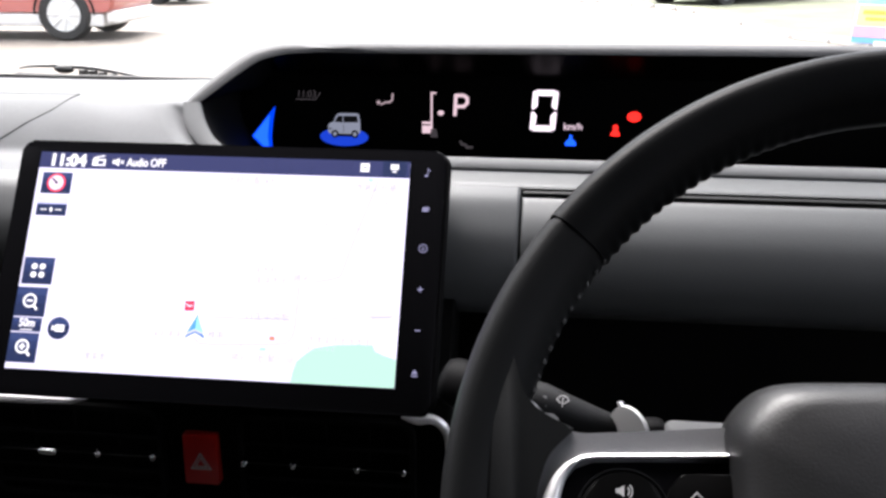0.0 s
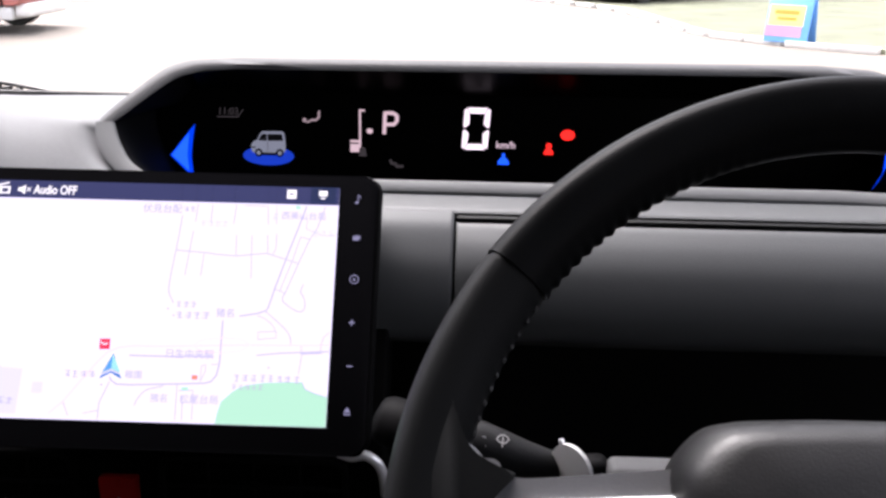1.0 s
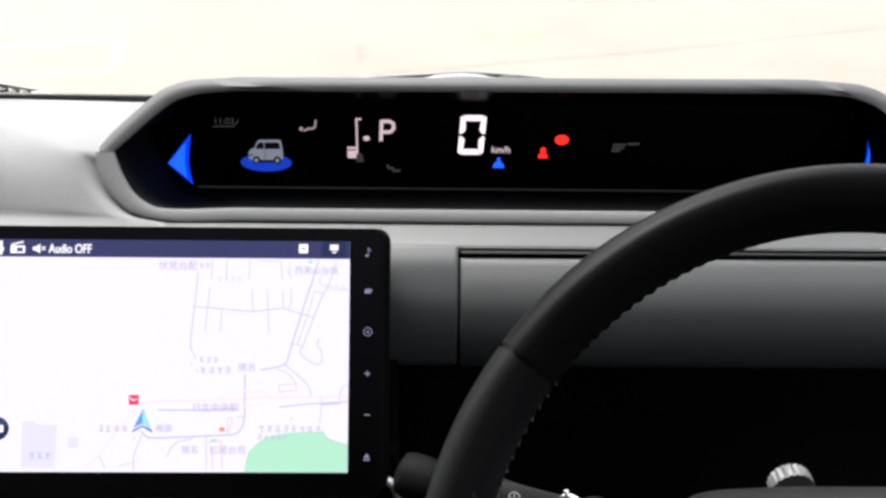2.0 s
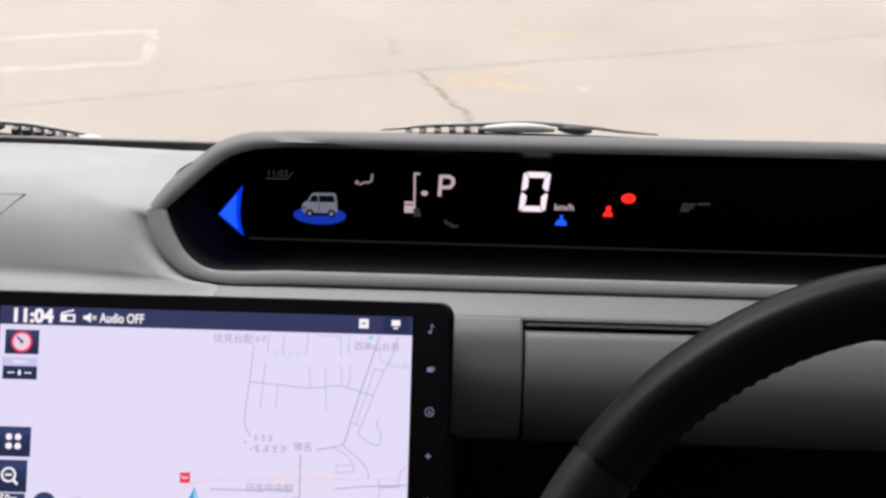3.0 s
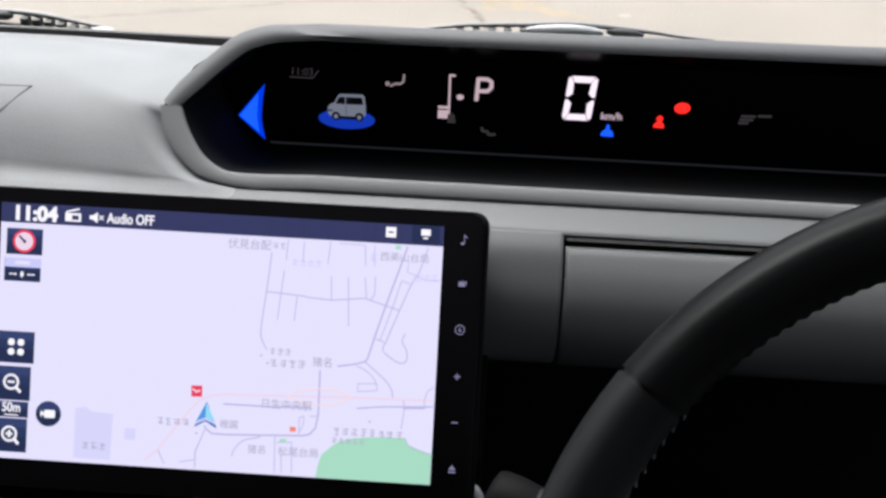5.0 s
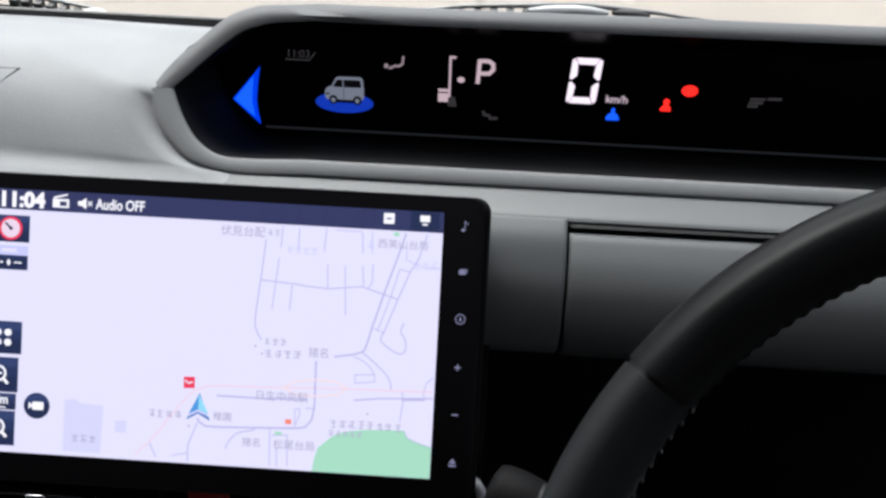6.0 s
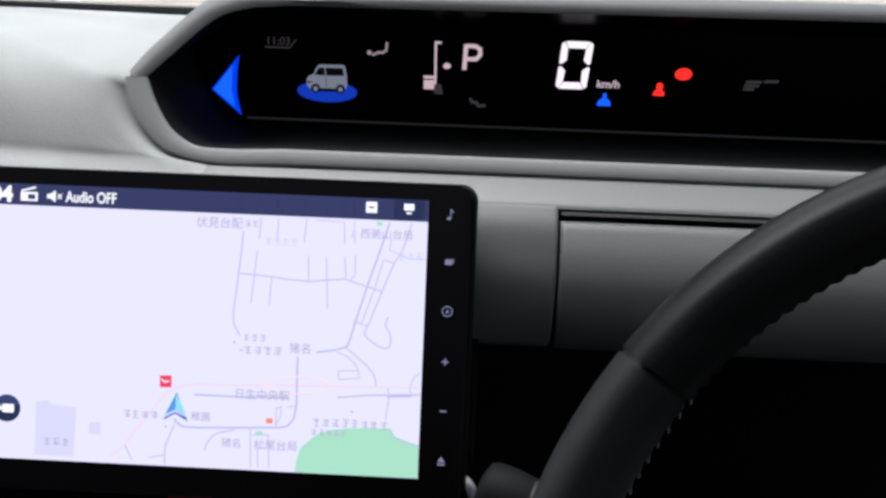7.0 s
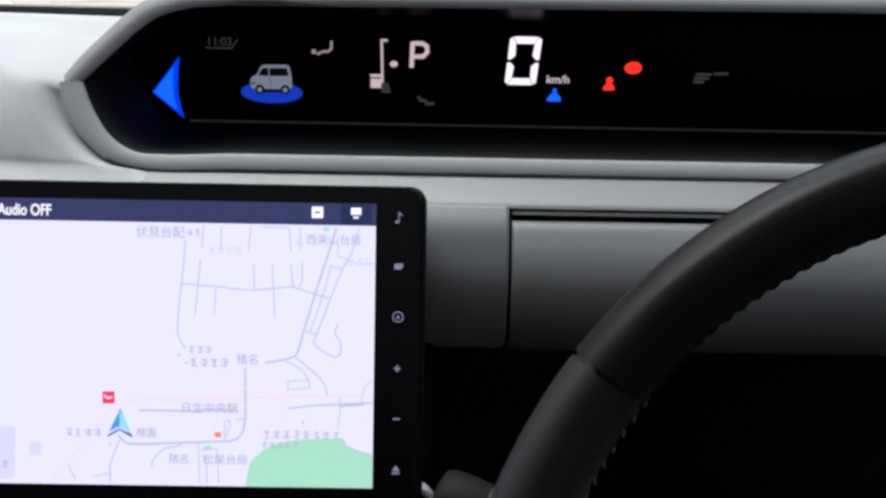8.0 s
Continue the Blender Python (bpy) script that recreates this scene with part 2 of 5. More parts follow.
def ribbon(points, w, closed=False):
    """The outline of a line of width w along the points, as quads to be raised by stroke()."""
    pts = [Vector(p) for p in points]
    n = len(pts)
    left, right = [], []
    for i, p in enumerate(pts):
        a = pts[(i - 1) % n] if closed or i else p
        b = pts[(i + 1) % n] if closed or i < n - 1 else p
        d1, d2 = (p - a), (b - p)
        d1 = d1.normalized() if d1.length > 1e-9 else d2.normalized()
        d2 = d2.normalized() if d2.length > 1e-9 else d1
        nrm = Vector((-(d1 + d2).y, (d1 + d2).x))
        nrm = nrm.normalized() if nrm.length > 1e-6 else Vector((-d1.y, d1.x))
        k = w / 2 / max(nrm.dot(Vector((-d1.y, d1.x))), 0.4)
        left.append(p + nrm * k)
        right.append(p - nrm * k)
    return left, right


def stroke(points, w, z0, z1, closed=False):
    left, right = ribbon(points, w, closed)
    bm = bmesh.new()
    rows = [[bm.verts.new((l.x, l.y, z1)), bm.verts.new((r.x, r.y, z1)), bm.verts.new((r.x, r.y, z0)), bm.verts.new((l.x, l.y, z0))] for l, r in zip(left, right)]
    pairs = list(zip(rows, rows[1:])) + ([(rows[-1], rows[0])] if closed else [])
    for a, b in pairs:
        for i in range(4):
            bm.faces.new((a[i], a[(i + 1) % 4], b[(i + 1) % 4], b[i]))
    if not closed:
        bm.faces.new(rows[0])
        bm.faces.new(rows[-1][::-1])
    return bm


def tube(points, radii, n=14, squash=1.0):
    """A round bar along the points, with a radius at each."""
    pts = [Vector(p) for p in points]
    rings = []
    for i, p in enumerate(pts):
        d = (pts[min(i + 1, len(pts) - 1)] - pts[max(i - 1, 0)]).normalized()
        side = d.cross(Vector((0, 0, 1)))
        side = side.normalized() if side.length > 1e-4 else Vector((1, 0, 0))
        up = side.cross(d)
        r = radii[i] if isinstance(radii, (list, tuple)) else radii
        rings.append([p + side * r * math.cos(2 * math.pi * k / n) + up * r * squash * math.sin(2 * math.pi * k / n) for k in range(n)])
    return loft(rings)


def letters(text, size, material, parent, x, y, z, shear=0.0, depth=0.00006, name="lettering", stretch=1.0, label="", bold=0.018):
    """Lettering in the built-in font, centred at x, y."""
    cu = bpy.data.curves.new("type", "FONT")
    cu.body, cu.size, cu.extrude, cu.shear, cu.offset = text, size, depth, shear, size * bold
    cu.align_x, cu.align_y = "CENTER", "CENTER"
    ob = bpy.data.objects.new("type", cu)
    scene.collection.objects.link(ob)
    dg = bpy.context.evaluated_depsgraph_get()
    me = bpy.data.meshes.new_from_object(ob.evaluated_get(dg))
    bpy.data.objects.remove(ob)
    for v in me.vertices:
        v.co.x *= stretch
    me.materials.clear()
    me.materials.append(material)
    out = new(name, me)
    out.parent = parent
    out.location = (x, y, z)
    if label:
        tagged(out, label)
    return out


def catmull(points, steps=6):
    """A smooth line through the points."""
    p = [Vector(points[0])] + [Vector(q) for q in points] + [Vector(points[-1])]
    out = []
    for i in range(1, len(p) - 2):
        for s in range(steps):
            t = s / steps
            a, b, c, d = p[i - 1], p[i], p[i + 1], p[i + 2]
            out.append(0.5 * ((2 * b) + (c - a) * t + (2 * a - 5 * b + 4 * c - d) * t * t + (3 * b - a - 3 * c + d) * t ** 3))
    out.append(p[-2].copy())
    return out


def slab(rows, way):
    """A curved slab: rows of points and their copies moved by way."""
    way = Vector(way)
    return loft([list(r) + [p + way for p in reversed(r)] for r in rows])


# ---- ground outside ----
bm = bmesh.new()
bmesh.ops.create_grid(bm, x_segments=60, y_segments=60, size=400)
ground = part("ground", bm, M_ASPHALT)
tagged(ground, "pale worn asphalt car park ground in bright sun", "ground", kind="structure")

rnd = random.Random(5)
crack = [(-0.03, 3.36), (0.0, 3.29), (0.04, 3.2), (0.075, 3.13), (0.11, 3.06), (0.135, 3.0), (0.16, 2.95), (0.185, 2.88), (0.205, 2.8), (0.23, 2.66), (0.26, 2.5)]
fine = []
for (xa, ya), (xb, yb) in zip(crack, crack[1:]):
    fine += [(xa + (xb - xa) * q + rnd.uniform(-0.013, 0.013), ya + (yb - ya) * q) for q in (0.0, 0.33, 0.66)]


def smear(points, w, seed, ends=0.4):
    """A worn stripe along the points with a wandering outline, narrower at its ends."""
    rn = random.Random(seed)
    line = catmull([(x, y, 0) for x, y in points], 8)
    left, right = ribbon([(p.x, p.y) for p in line], 1.0)
    n = len(line)
    bm = bmesh.new()
    last = None
    for k, (p, a, b) in enumerate(zip(line, left, right)):
        taper = min(1.0, ends + (1 - ends) * 4 * min(k, n - 1 - k) / n)
        c = Vector((p.x, p.y))
        u, v = c + (a - c) * w * taper * rn.uniform(0.7, 1.3), c + (b - c) * w * taper * rn.uniform(0.7, 1.3)
        pair = [bm.verts.new((q.x, q.y, 0.0003 + 0.00006 * seed)) for q in (u, v)]
        if last:
            bm.faces.new((last[0], last[1], pair[1], pair[0]))
        last = pair
    return bm


part("crack", smear(fine, 0.026, 12, 0.6), M_CRACK, ground, "dark jagged crack")
part("seam_line", smear([(-3.4, 2.2), (-1.5, 2.83), (-0.44, 3.21), (0.59, 3.54), (1.36, 3.77), (3.4, 4.5)], 0.042, 1, 1.0), M_SEAM, ground, "long paving seam")
part("seam_line", smear([(-0.14, 3.46), (-0.115, 3.60), (-0.15, 3.76)], 0.05, 2), M_SEAM, ground, "short dark stain")
for seed, pts in enumerate(([(-2.9, 3.24), (-1.83, 3.60), (-1.215, 3.79)], [(-2.7, 2.86), (-1.67, 3.21), (-1.115, 3.35)], [(-1.222, 3.80), (-1.16, 3.57), (-1.12, 3.345)])):
    part("painted_line", smear(pts, 0.06, 3 + seed, 0.9), M_PAINT, ground, "faded white paint line")
for seed, (pts, w) in enumerate((([(0.03, 3.14), (0.14, 3.20), (0.28, 3.22), (0.40, 3.17), (0.50, 3.13)], 0.07), ([(0.08, 3.24), (0.26, 3.33), (0.44, 3.40)], 0.06), ([(0.36, 4.00), (0.52, 3.86), (0.72, 3.98)], 0.07), ([(0.10, 3.30), (0.22, 3.28), (0.34, 3.27)], 0.05))):
    part("painted_line", smear(pts, w, 7 + seed, 0.3), M_YELLOWPAINT, ground, "worn yellowish paint trace")
part("paint_spot", smear([(0.622, 3.17), (0.645, 3.185), (0.668, 3.19)], 0.05, 13, 0.5), M_PAINT, ground, "small white paint spot")

bm = plate([(p.x, p.y) for p in catmull([(-0.55, 23.1, 0), (0.62, 21.5, 0), (1.66, 20.2, 0), (2.9, 17.43, 0), (3.21, 14.9, 0), (3.39, 12.97, 0), (3.88, 12.05, 0), (4.7, 11.1, 0), (7.0, 9.5, 0), (14, 5.9, 0)], 5)] + [(40, 5), (40, 60), (-3, 60), (-2, 30)], 0.0, 0.05)
tagged(part("verge", bm, M_GRASS), "dry pale grass strip beside the car park", "grass", kind="structure")


def kerb_stone():
    return box(-0.29, 0.29, -0.06, 0.06, 0, 0.075, 0.012)


kerb = thing("kerb", pose(0, 0, 0), "pale concrete edging stones along the grass", "kerb", kind="structure")
line = catmull([(-0.6, 23.0, 0), (0.56, 21.4, 0), (1.6, 20.1, 0), (2.84, 17.38, 0), (3.15, 14.87, 0), (3.33, 12.9, 0), (3.82, 11.95, 0), (4.65, 11.0, 0), (6.95, 9.4, 0)], 12)
walked, stone = 0.0, None
for a, b in zip(line, line[1:]):
    walked += (b - a).length
    if walked >= 0.6 or stone is None:
        walked = 0.0
        ang = math.degrees(math.atan2(b.y - a.y, b.x - a.x))
        if stone is None:
            stone = part("kerb_stone", kerb_stone(), M_KERB, kerb)
            one = stone
        else:
            one = new("kerb_stone", stone.data)
            one.parent = kerb
        one.matrix_basis = pose(a.x, a.y, 0, 0, 0, ang)


def wheel_parts(owner, x, y, r, wide, face, cover):
    """A tyre with its rim and spokes; face: -1 when the outside looks to -y."""
    prof = [(r * 0.66, -0.5), (r * 0.92, -0.5), (r, -0.36), (r, 0.36), (r * 0.92, 0.5), (r * 0.66, 0.5)]
    rings = [[(x + rr * math.cos(a), y + h * wide, r + rr * math.sin(a)) for rr, h in prof] for a in (2 * math.pi * i / 32 for i in range(33))]
    w = new("wheel")
    w.parent = owner
    part("tyre", loft(rings, caps=False), M_RUBBER, w)
    yy = y + face * wide * 0.42
    disc = [[(x + rr * math.cos(a), yy + face * d, r + rr * math.sin(a)) for a in (2 * math.pi * i / 32 for i in range(32))] for rr, d in ((r * 0.67, 0.0), (r * 0.62, 0.012), (r * 0.56, -0.01), (r * 0.2, 0.006), (r * 0.12, 0.02), (r * 0.02, 0.022))]
    part("rim", loft(disc), cover, w)
    for i in range(8):
        a = 2 * math.pi * i / 8
        b = box(r * 0.14, r * 0.62, -0.012, 0.012, -r * 0.045, r * 0.045, 0.006)
        bmesh.ops.transform(b, matrix=Matrix.Translation((x, yy + face * 0.012, r)) @ Matrix.Rotation(-a, 4, "Y"), verts=b.verts)
        part("spoke", b, cover, w)


def car(name, m, label, paint, length, height, nose, wheel_r, van):
    """A parked car, its nose to +x, its near side to -y."""
    c = thing(name, m, label, "van" if van else "car", group="parked vehicles")
    L, H, W = length, height, 1.48
    if van:
        out = [(-L / 2, 0.32), (-L / 2 - 0.02, 0.75), (-L / 2 + 0.05, H - 0.12), (-L / 2 + 0.16, H), (L / 2 - nose - 0.45, H), (L / 2 - nose, H - 0.75), (L / 2 - 0.22, H - 0.86), (L / 2 - 0.05, H - 1.02), (L / 2, 0.55), (L / 2 - 0.02, 0.34)]
    else:
        out = [(-L / 2, 0.34), (-L / 2 - 0.02, 0.8), (-L / 2 + 0.1, 1.0), (-L / 2 + 0.45, H), (L / 2 - nose - 0.7, H), (L / 2 - nose, 0.98), (L / 2 - 0.2, 0.84), (L / 2 - 0.02, 0.7), (L / 2, 0.5), (L / 2 - 0.05, 0.32)]
    out = round_off(out, 0.16, 4)
    rings = []
    for y, inset in ((-W / 2, 0.05), (-W / 2 + 0.05, 0.0), (W / 2 - 0.05, 0.0), (W / 2, 0.05)):
        rings.append([(x * (1 - inset * 0.4), y + (0.13 if y < 0 else -0.13) * max(0, (z - 0.95) / 0.6), z - inset * 0.3 * (1 if z > 0.6 else -0.4)) for x, z in out])
    part("body", loft(rings), paint, c)
    part("bumper", box(L / 2 - 0.14, L / 2 + 0.03, -W / 2 + 0.05, W / 2 - 0.05, 0.20, 0.36 if van else 0.44, 0.05, 3), M_WHITEPAINT if van else paint, c)
    part("sill", box(-L / 2 + 0.1, L / 2 - 0.16, -W / 2 + 0.02, W / 2 - 0.02, 0.17, 0.33 if van else 0.36, 0.03), M_HUBCAP if van else M_BLACK, c)
    zt, zb = H - 0.16, 1.02
    for x0, x1 in ((-L / 2 + 0.3, -0.3), (-0.22, L / 2 - nose - 0.3)):
        for s in (-1, 1):
            y0, y1 = s * (W / 2 - 0.015), s * (W / 2 + 0.01 - 0.13 * (zt - 0.95) / 0.6)
            q = loft([[(x0, y0, zb), (x1, y0, zb), (x1 - 0.12, y1, zt), (x0 + 0.04, y1, zt)], [(x0, y0 + s * 0.012, zb), (x1, y0 + s * 0.012, zb), (x1 - 0.12, y1 + s * 0.012, zt), (x0 + 0.04, y1 + s * 0.012, zt)]])
            part("side_window", q, M_GLASSDARK, c)
    for s in (-1, 1):
        part("headlight", box(L / 2 - 0.1, L / 2 + 0.012, s * 0.5 - 0.17, s * 0.5 + 0.17, 0.62, 0.82, 0.04, 3), M_LENS, c)
        part("turn_signal", box(L / 2 - 0.1, L / 2 + 0.016, s * 0.64 - 0.08, s * 0.64 + 0.08, 0.5, 0.72, 0.025, 3), M_AMBER, c)
    for x in (-L / 2 + 0.55, L / 2 - 0.62):
        for s in (-1, 1):
            ring = loft([[(x + rr * math.cos(a), s * (W / 2 - 0.02) + s * d, wheel_r + rr * math.sin(a)) for rr, d in ((wheel_r * 1.12, 0.0), (wheel_r * 1.2, 0.03), (wheel_r * 1.12, 0.034))] for a in (math.pi * i / 20 for i in range(21))], caps=False)
            part("wheel_arch", ring, M_BLACK, c)
            wheel_parts(c, x, s * (W / 2 - 0.07), wheel_r, 0.2, s, M_HUBCAP if van else M_ALLOY)
    return c


car("parked_van", pose(-6.93, 11.54, 0, 0, 0, 4), "salmon red parked van with silver wheels", M_VANRED, 3.6, 1.9, 0.35, 0.32, True)
car("parked_car", pose(-8.75, 19.0, 0, 0, 0, 0), "reddish parked car behind the van", M_VANRED, 3.6, 1.7, 0.5, 0.32, True)
car("parked_car", pose(4.05, 21.06, 0, 0, 0, -130), "dark green parked car with alloy wheels on the grass", M_DARKPAINT, 4.3, 1.55, 1.0, 0.40, False)
car("parked_car", pose(8.33, 24.1, 0, 0, 0, -130), "grey parked car beyond the sign", M_GREYPAINT, 4.4, 1.55, 1.0, 0.40, False)
car("parked_car", pose(2.25, 23.86, 0, 0, 0, -130), "dark parked car beside the dark green one", M_DARKPAINT, 4.2, 1.5, 1.0, 0.38, False)


def bollard(x, y):
    """A round post with a domed top and a reflective band."""
    b = thing("bollard", pose(x, y, 0), "yellow painted post at the car park's edge", "post", group="yellow posts")
    prof = [(0.11, 0.0), (0.11, 0.02), (0.06, 0.025), (0.06, 0.72), (0.052, 0.755), (0.03, 0.775), (0.004, 0.78)]
    rings = [[(r * math.cos(2 * math.pi * k / 20), r * math.sin(2 * math.pi * k / 20), z) for k in range(20)] for r, z in prof]
    part("post", loft(rings), M_YELLOWBOARD, b, "", 40)
    rings = [[(0.063 * math.cos(2 * math.pi * k / 20), 0.063 * math.sin(2 * math.pi * k / 20), z) for k in range(20)] for z in (0.55, 0.62)]
    part("band", loft(rings), M_WHITEPAINT, b, "white band", 40)


bollard(-7.88, 22.2)
bollard(-3.21, 27.5)

sign = thing("sign_board", pose(4.12, 11.7, 0.05, 0, 0, -38), "blue and yellow folding sign board on the grass edge", "sign")
for s in (-1, 1):
    b = box(-0.27, 0.27, -0.012, 0.012, 0.0, 0.56, 0.006)
    bmesh.ops.transform(b, matrix=Matrix.Translation((0, s * 0.16, 0)) @ Matrix.Rotation(radians(s * 12), 4, "X"), verts=b.verts)
    leaf = part("board", b, M_BLUEBOARD, sign)
    for nm, x0, x1, z0, z1, mm in (("panel", -0.25, 0.19, 0.2, 0.45, M_YELLOWBOARD), ("panel", -0.26, 0.18, 0.07, 0.196, M_PINKBOARD), ("text_bar", -0.18, 0.12, 0.335, 0.385, M_AMBER), ("text_bar", -0.14, 0.10, 0.265, 0.305, M_AMBER)):
        d = 0.007 if nm == "text_bar" else 0.004
        b = box(x0, x1, s * 0.014 - d, s * 0.014 + d, z0, z1)
        bmesh.ops.transform(b, matrix=Matrix.Translation((0, s * 0.16, 0)) @ Matrix.Rotation(radians(s * 12), 4, "X"), verts=b.verts)
        part(nm, b, mm, leaf)

# ---- the cabin round the camera: unseen shell that blocks and shapes the daylight ----
roof = part("ceiling", box(-0.68, 0.68, -1.9, -0.05, 1.62, 1.66, 0.015), M_HEADLINER)
tagged(roof, "unseen dark headliner that blocks the sky over the cabin", "ceiling", kind="structure")
tagged(part("floor", box(-0.68, 0.68, -1.9, 0.24, 0.006, 0.3), M_CABIN), "dark carpeted cabin floor", "floor", kind="structure")
# out of view; each opening is sized to set the light from its side
for nm, x0, x1, z0, z1, y1 in (("wall_west", -0.72, -0.68, 1.02, 1.56, -0.12), ("wall_east", 0.68, 0.72, 0.97, 1.56, -0.65)):
    w = join(box(x0, x1, -1.94, 0.28, 0.006, z0), box(x0, x1, -1.9, 0.0, z1, 1.64), box(x0, x1, -1.9, y1, z0, z1))
    tagged(part(nm, w, M_CABIN, smooth=0), "unseen dark side wall with an opening sized for side light", "wall", kind="structure")
# added out of view without a rear window, to hold back fill light
tagged(part("wall_south", box(-0.68, 0.68, -1.94, -1.9, 0.006, 1.64), M_CABIN, smooth=0), "unseen dark wall that shuts out light from behind", "wall", kind="structure")
for s in (-1, 1):
    tagged(part("pillar", tube([(s * 0.71, 0.23, 1.0), (s * 0.70, 0.09, 1.3), (s * 0.68, -0.05, 1.63)], [0.04, 0.032, 0.034], 12), M_HEADLINER), "unseen dark windscreen pillar", "pillar", kind="structure")
tagged(part("bulkhead", box(-0.68, 0.68, 0.24, 0.28, 0.006, 1.0), M_BLACK, smooth=0), "black panel under the windscreen", "wall", kind="structure")

# ---- dashboard ----
CX = 0.1975  # middle of the instrument opening


def on_opening(x, z, out=0.0):
    """A point of the slanting plane of the instrument opening; out: towards the driver."""
    return Vector((x, 0.083 + 0.86 * (z - 1.021) - out * 0.76, z + out * 0.65))


def mirrored(left):
    """A line from the middle's left side, carried on to the right side."""
    return left + [Vector((2 * CX - p.x, p.y, p.z)) for p in reversed(left)]


def outline(points, top):
    pts = [Vector((p.x, p.z)) for p in catmull([(x, 0, z) for x, z in points], 5)]
    pts += [Vector((x, top)) for x in (0.03, 0.04, 0.05, 0.065, 0.08, 0.1, 0.15)]
    return mirrored([on_opening(p.x, p.y) for p in pts])


visor_out = outline([(-0.0477, 1.0465), (-0.0396, 1.0545), (-0.0304, 1.0618), (-0.0210, 1.069), (-0.0125, 1.0743), (-0.0005, 1.0779), (0.0102, 1.0788), (0.020, 1.0793)], 1.080)
visor_in = outline([(-0.0375, 1.0465), (-0.0268, 1.0548), (-0.0160, 1.0630), (-0.0062, 1.0692), (0.002, 1.0719), (0.0105, 1.0735), (0.020, 1.0742)], 1.0748)
for p in visor_out + visor_in:  # the hood rises a little towards the driver's door
    p.z += 0.0024 * min(max((p.x - 0.05) / 0.3, 0), 1) * min(max((p.z - 1.0465) / 0.02, 0), 1)
lip_out = outline([(-0.0477, 1.0462), (-0.0466, 1.0410), (-0.0435, 1.0346), (-0.0365, 1.0270), (-0.0250, 1.0195), (-0.010, 1.0162), (0.0035, 1.0153)], 1.0160)
lip_in = outline([(-0.0372, 1.0462), (-0.0340, 1.0400), (-0.0305, 1.0348), (-0.0245, 1.0282), (-0.0165, 1.0235), (-0.008, 1.0215), (0.008, 1.0213)], 1.0220)

dash = thing("dashboard", pose(0, 0, 0), "grey moulded plastic dashboard with wide instrument hood", "dashboard")

rings = []
for o, i in zip(visor_out, visor_in):
    lift = min(max((o.z - 1.0465) / 0.03, 0), 1)
    drop = 0.0056
    s = min((i.z - 1.0465) / 0.025, 1)
    inw = 0.012 * (1 - s * s) * (1 if i.x < CX else -1)
    mid = (o + i) / 2 + Vector((0, -0.0016, 0.0006))
    rings.append([i, i + Vector((0, 0.004, 0.0)), Vector((i.x + inw, 0.166, 1.0480 + 0.020 * s ** 3)), Vector((o.x + inw, 0.171, 1.0465 + 0.014 * s ** 3)), o + Vector((0, 0.020, -drop * lift)), o + Vector((0, 0.010, -drop * 0.25 * lift)), o + Vector((0, 0.003, 0.0005 * lift)), mid])
part("instrument_visor", loft(rings), M_VISOR, dash, "matt grey hood edge over the instruments", 60)

rings = []
for o, i in zip(lip_out, lip_in):
    n = Vector((0, -0.0018, 0.0016))
    rings.append([i + Vector((0, 0.003, -0.001)), i + n * 0.15, (o * 0.15 + i * 0.85) + n * 0.5, (o * 0.85 + i * 0.15) + n * 0.5, o + n * 0.3, o + Vector((0, 0.006, -0.007)), i + Vector((0, 0.006, -0.0065)), i + Vector((0, 0.006, -0.0040)), i + Vector((0, 0.0045, -0.002))])
part("instrument_lip", loft(rings), M_LIP, dash, "paler grey lip under the instruments", 60)

# the dark trough from the lip and the visor back to the display
front = visor_in + list(reversed(lip_in))
rings = []
for f in (0.0, 0.35, 0.7, 1.0):
    ring = []
    for k, p in enumerate(front):
        up = k < len(visor_in)
        s = min(abs(p.z - 1.0465) / 0.025, 1)
        inward = 0.012 * (1 - s * s) if up else 0.006 * (1 - s)
        back = Vector((p.x + (inward if p.x < CX else -inward), 0.165, 1.0465 + (0.020 * s ** 3 if up else -0.052 * s)))
        g = f ** (0.7 if not up else 1.0)
        ring.append(Vector((p.x + (back.x - p.x) * f, p.y + (back.y - p.y) * f, p.z + (back.z - p.z) * g)) + Vector((0, 0.001, 0)))
    rings.append(ring)
bm = loft(rings, caps=False)
bm.faces.new([v for v in bm.verts][-len(front):])
part("instrument_recess", bm, M_RECESS, dash, "black trough round the display", 40)

# upper pad, flowing into the lip
PAD = [(0.060, 1.0118), (0.070, 1.0165), (0.0785, 1.0195), (0.0838, 1.0255), (0.0915, 1.0340), (0.1005, 1.0415), (0.110, 1.0468), (0.122, 1.0502), (0.136, 1.0514), (0.150, 1.0502), (0.165, 1.0486), (0.180, 1.0468), (0.1862, 1.0445), (0.187, 1.01)]
LIP = [(0.0035, 0.060, 1.0118), (0.0035, 0.070, 1.0140), (0.0035, 0.0779, 1.0152), (-0.010, 0.0787, 1.0161), (-0.018, 0.0802, 1.0172), (-0.027, 0.0830, 1.0207), (-0.0362, 0.0880, 1.0268), (-0.0432, 0.0945, 1.0345), (-0.0464, 0.1, 1.041), (-0.0478, 0.1049, 1.0465), (-0.046, 0.13, 1.0497), (-0.045, 0.155, 1.0497), (-0.045, 0.180, 1.0477), (-0.045, 0.187, 1.01)]


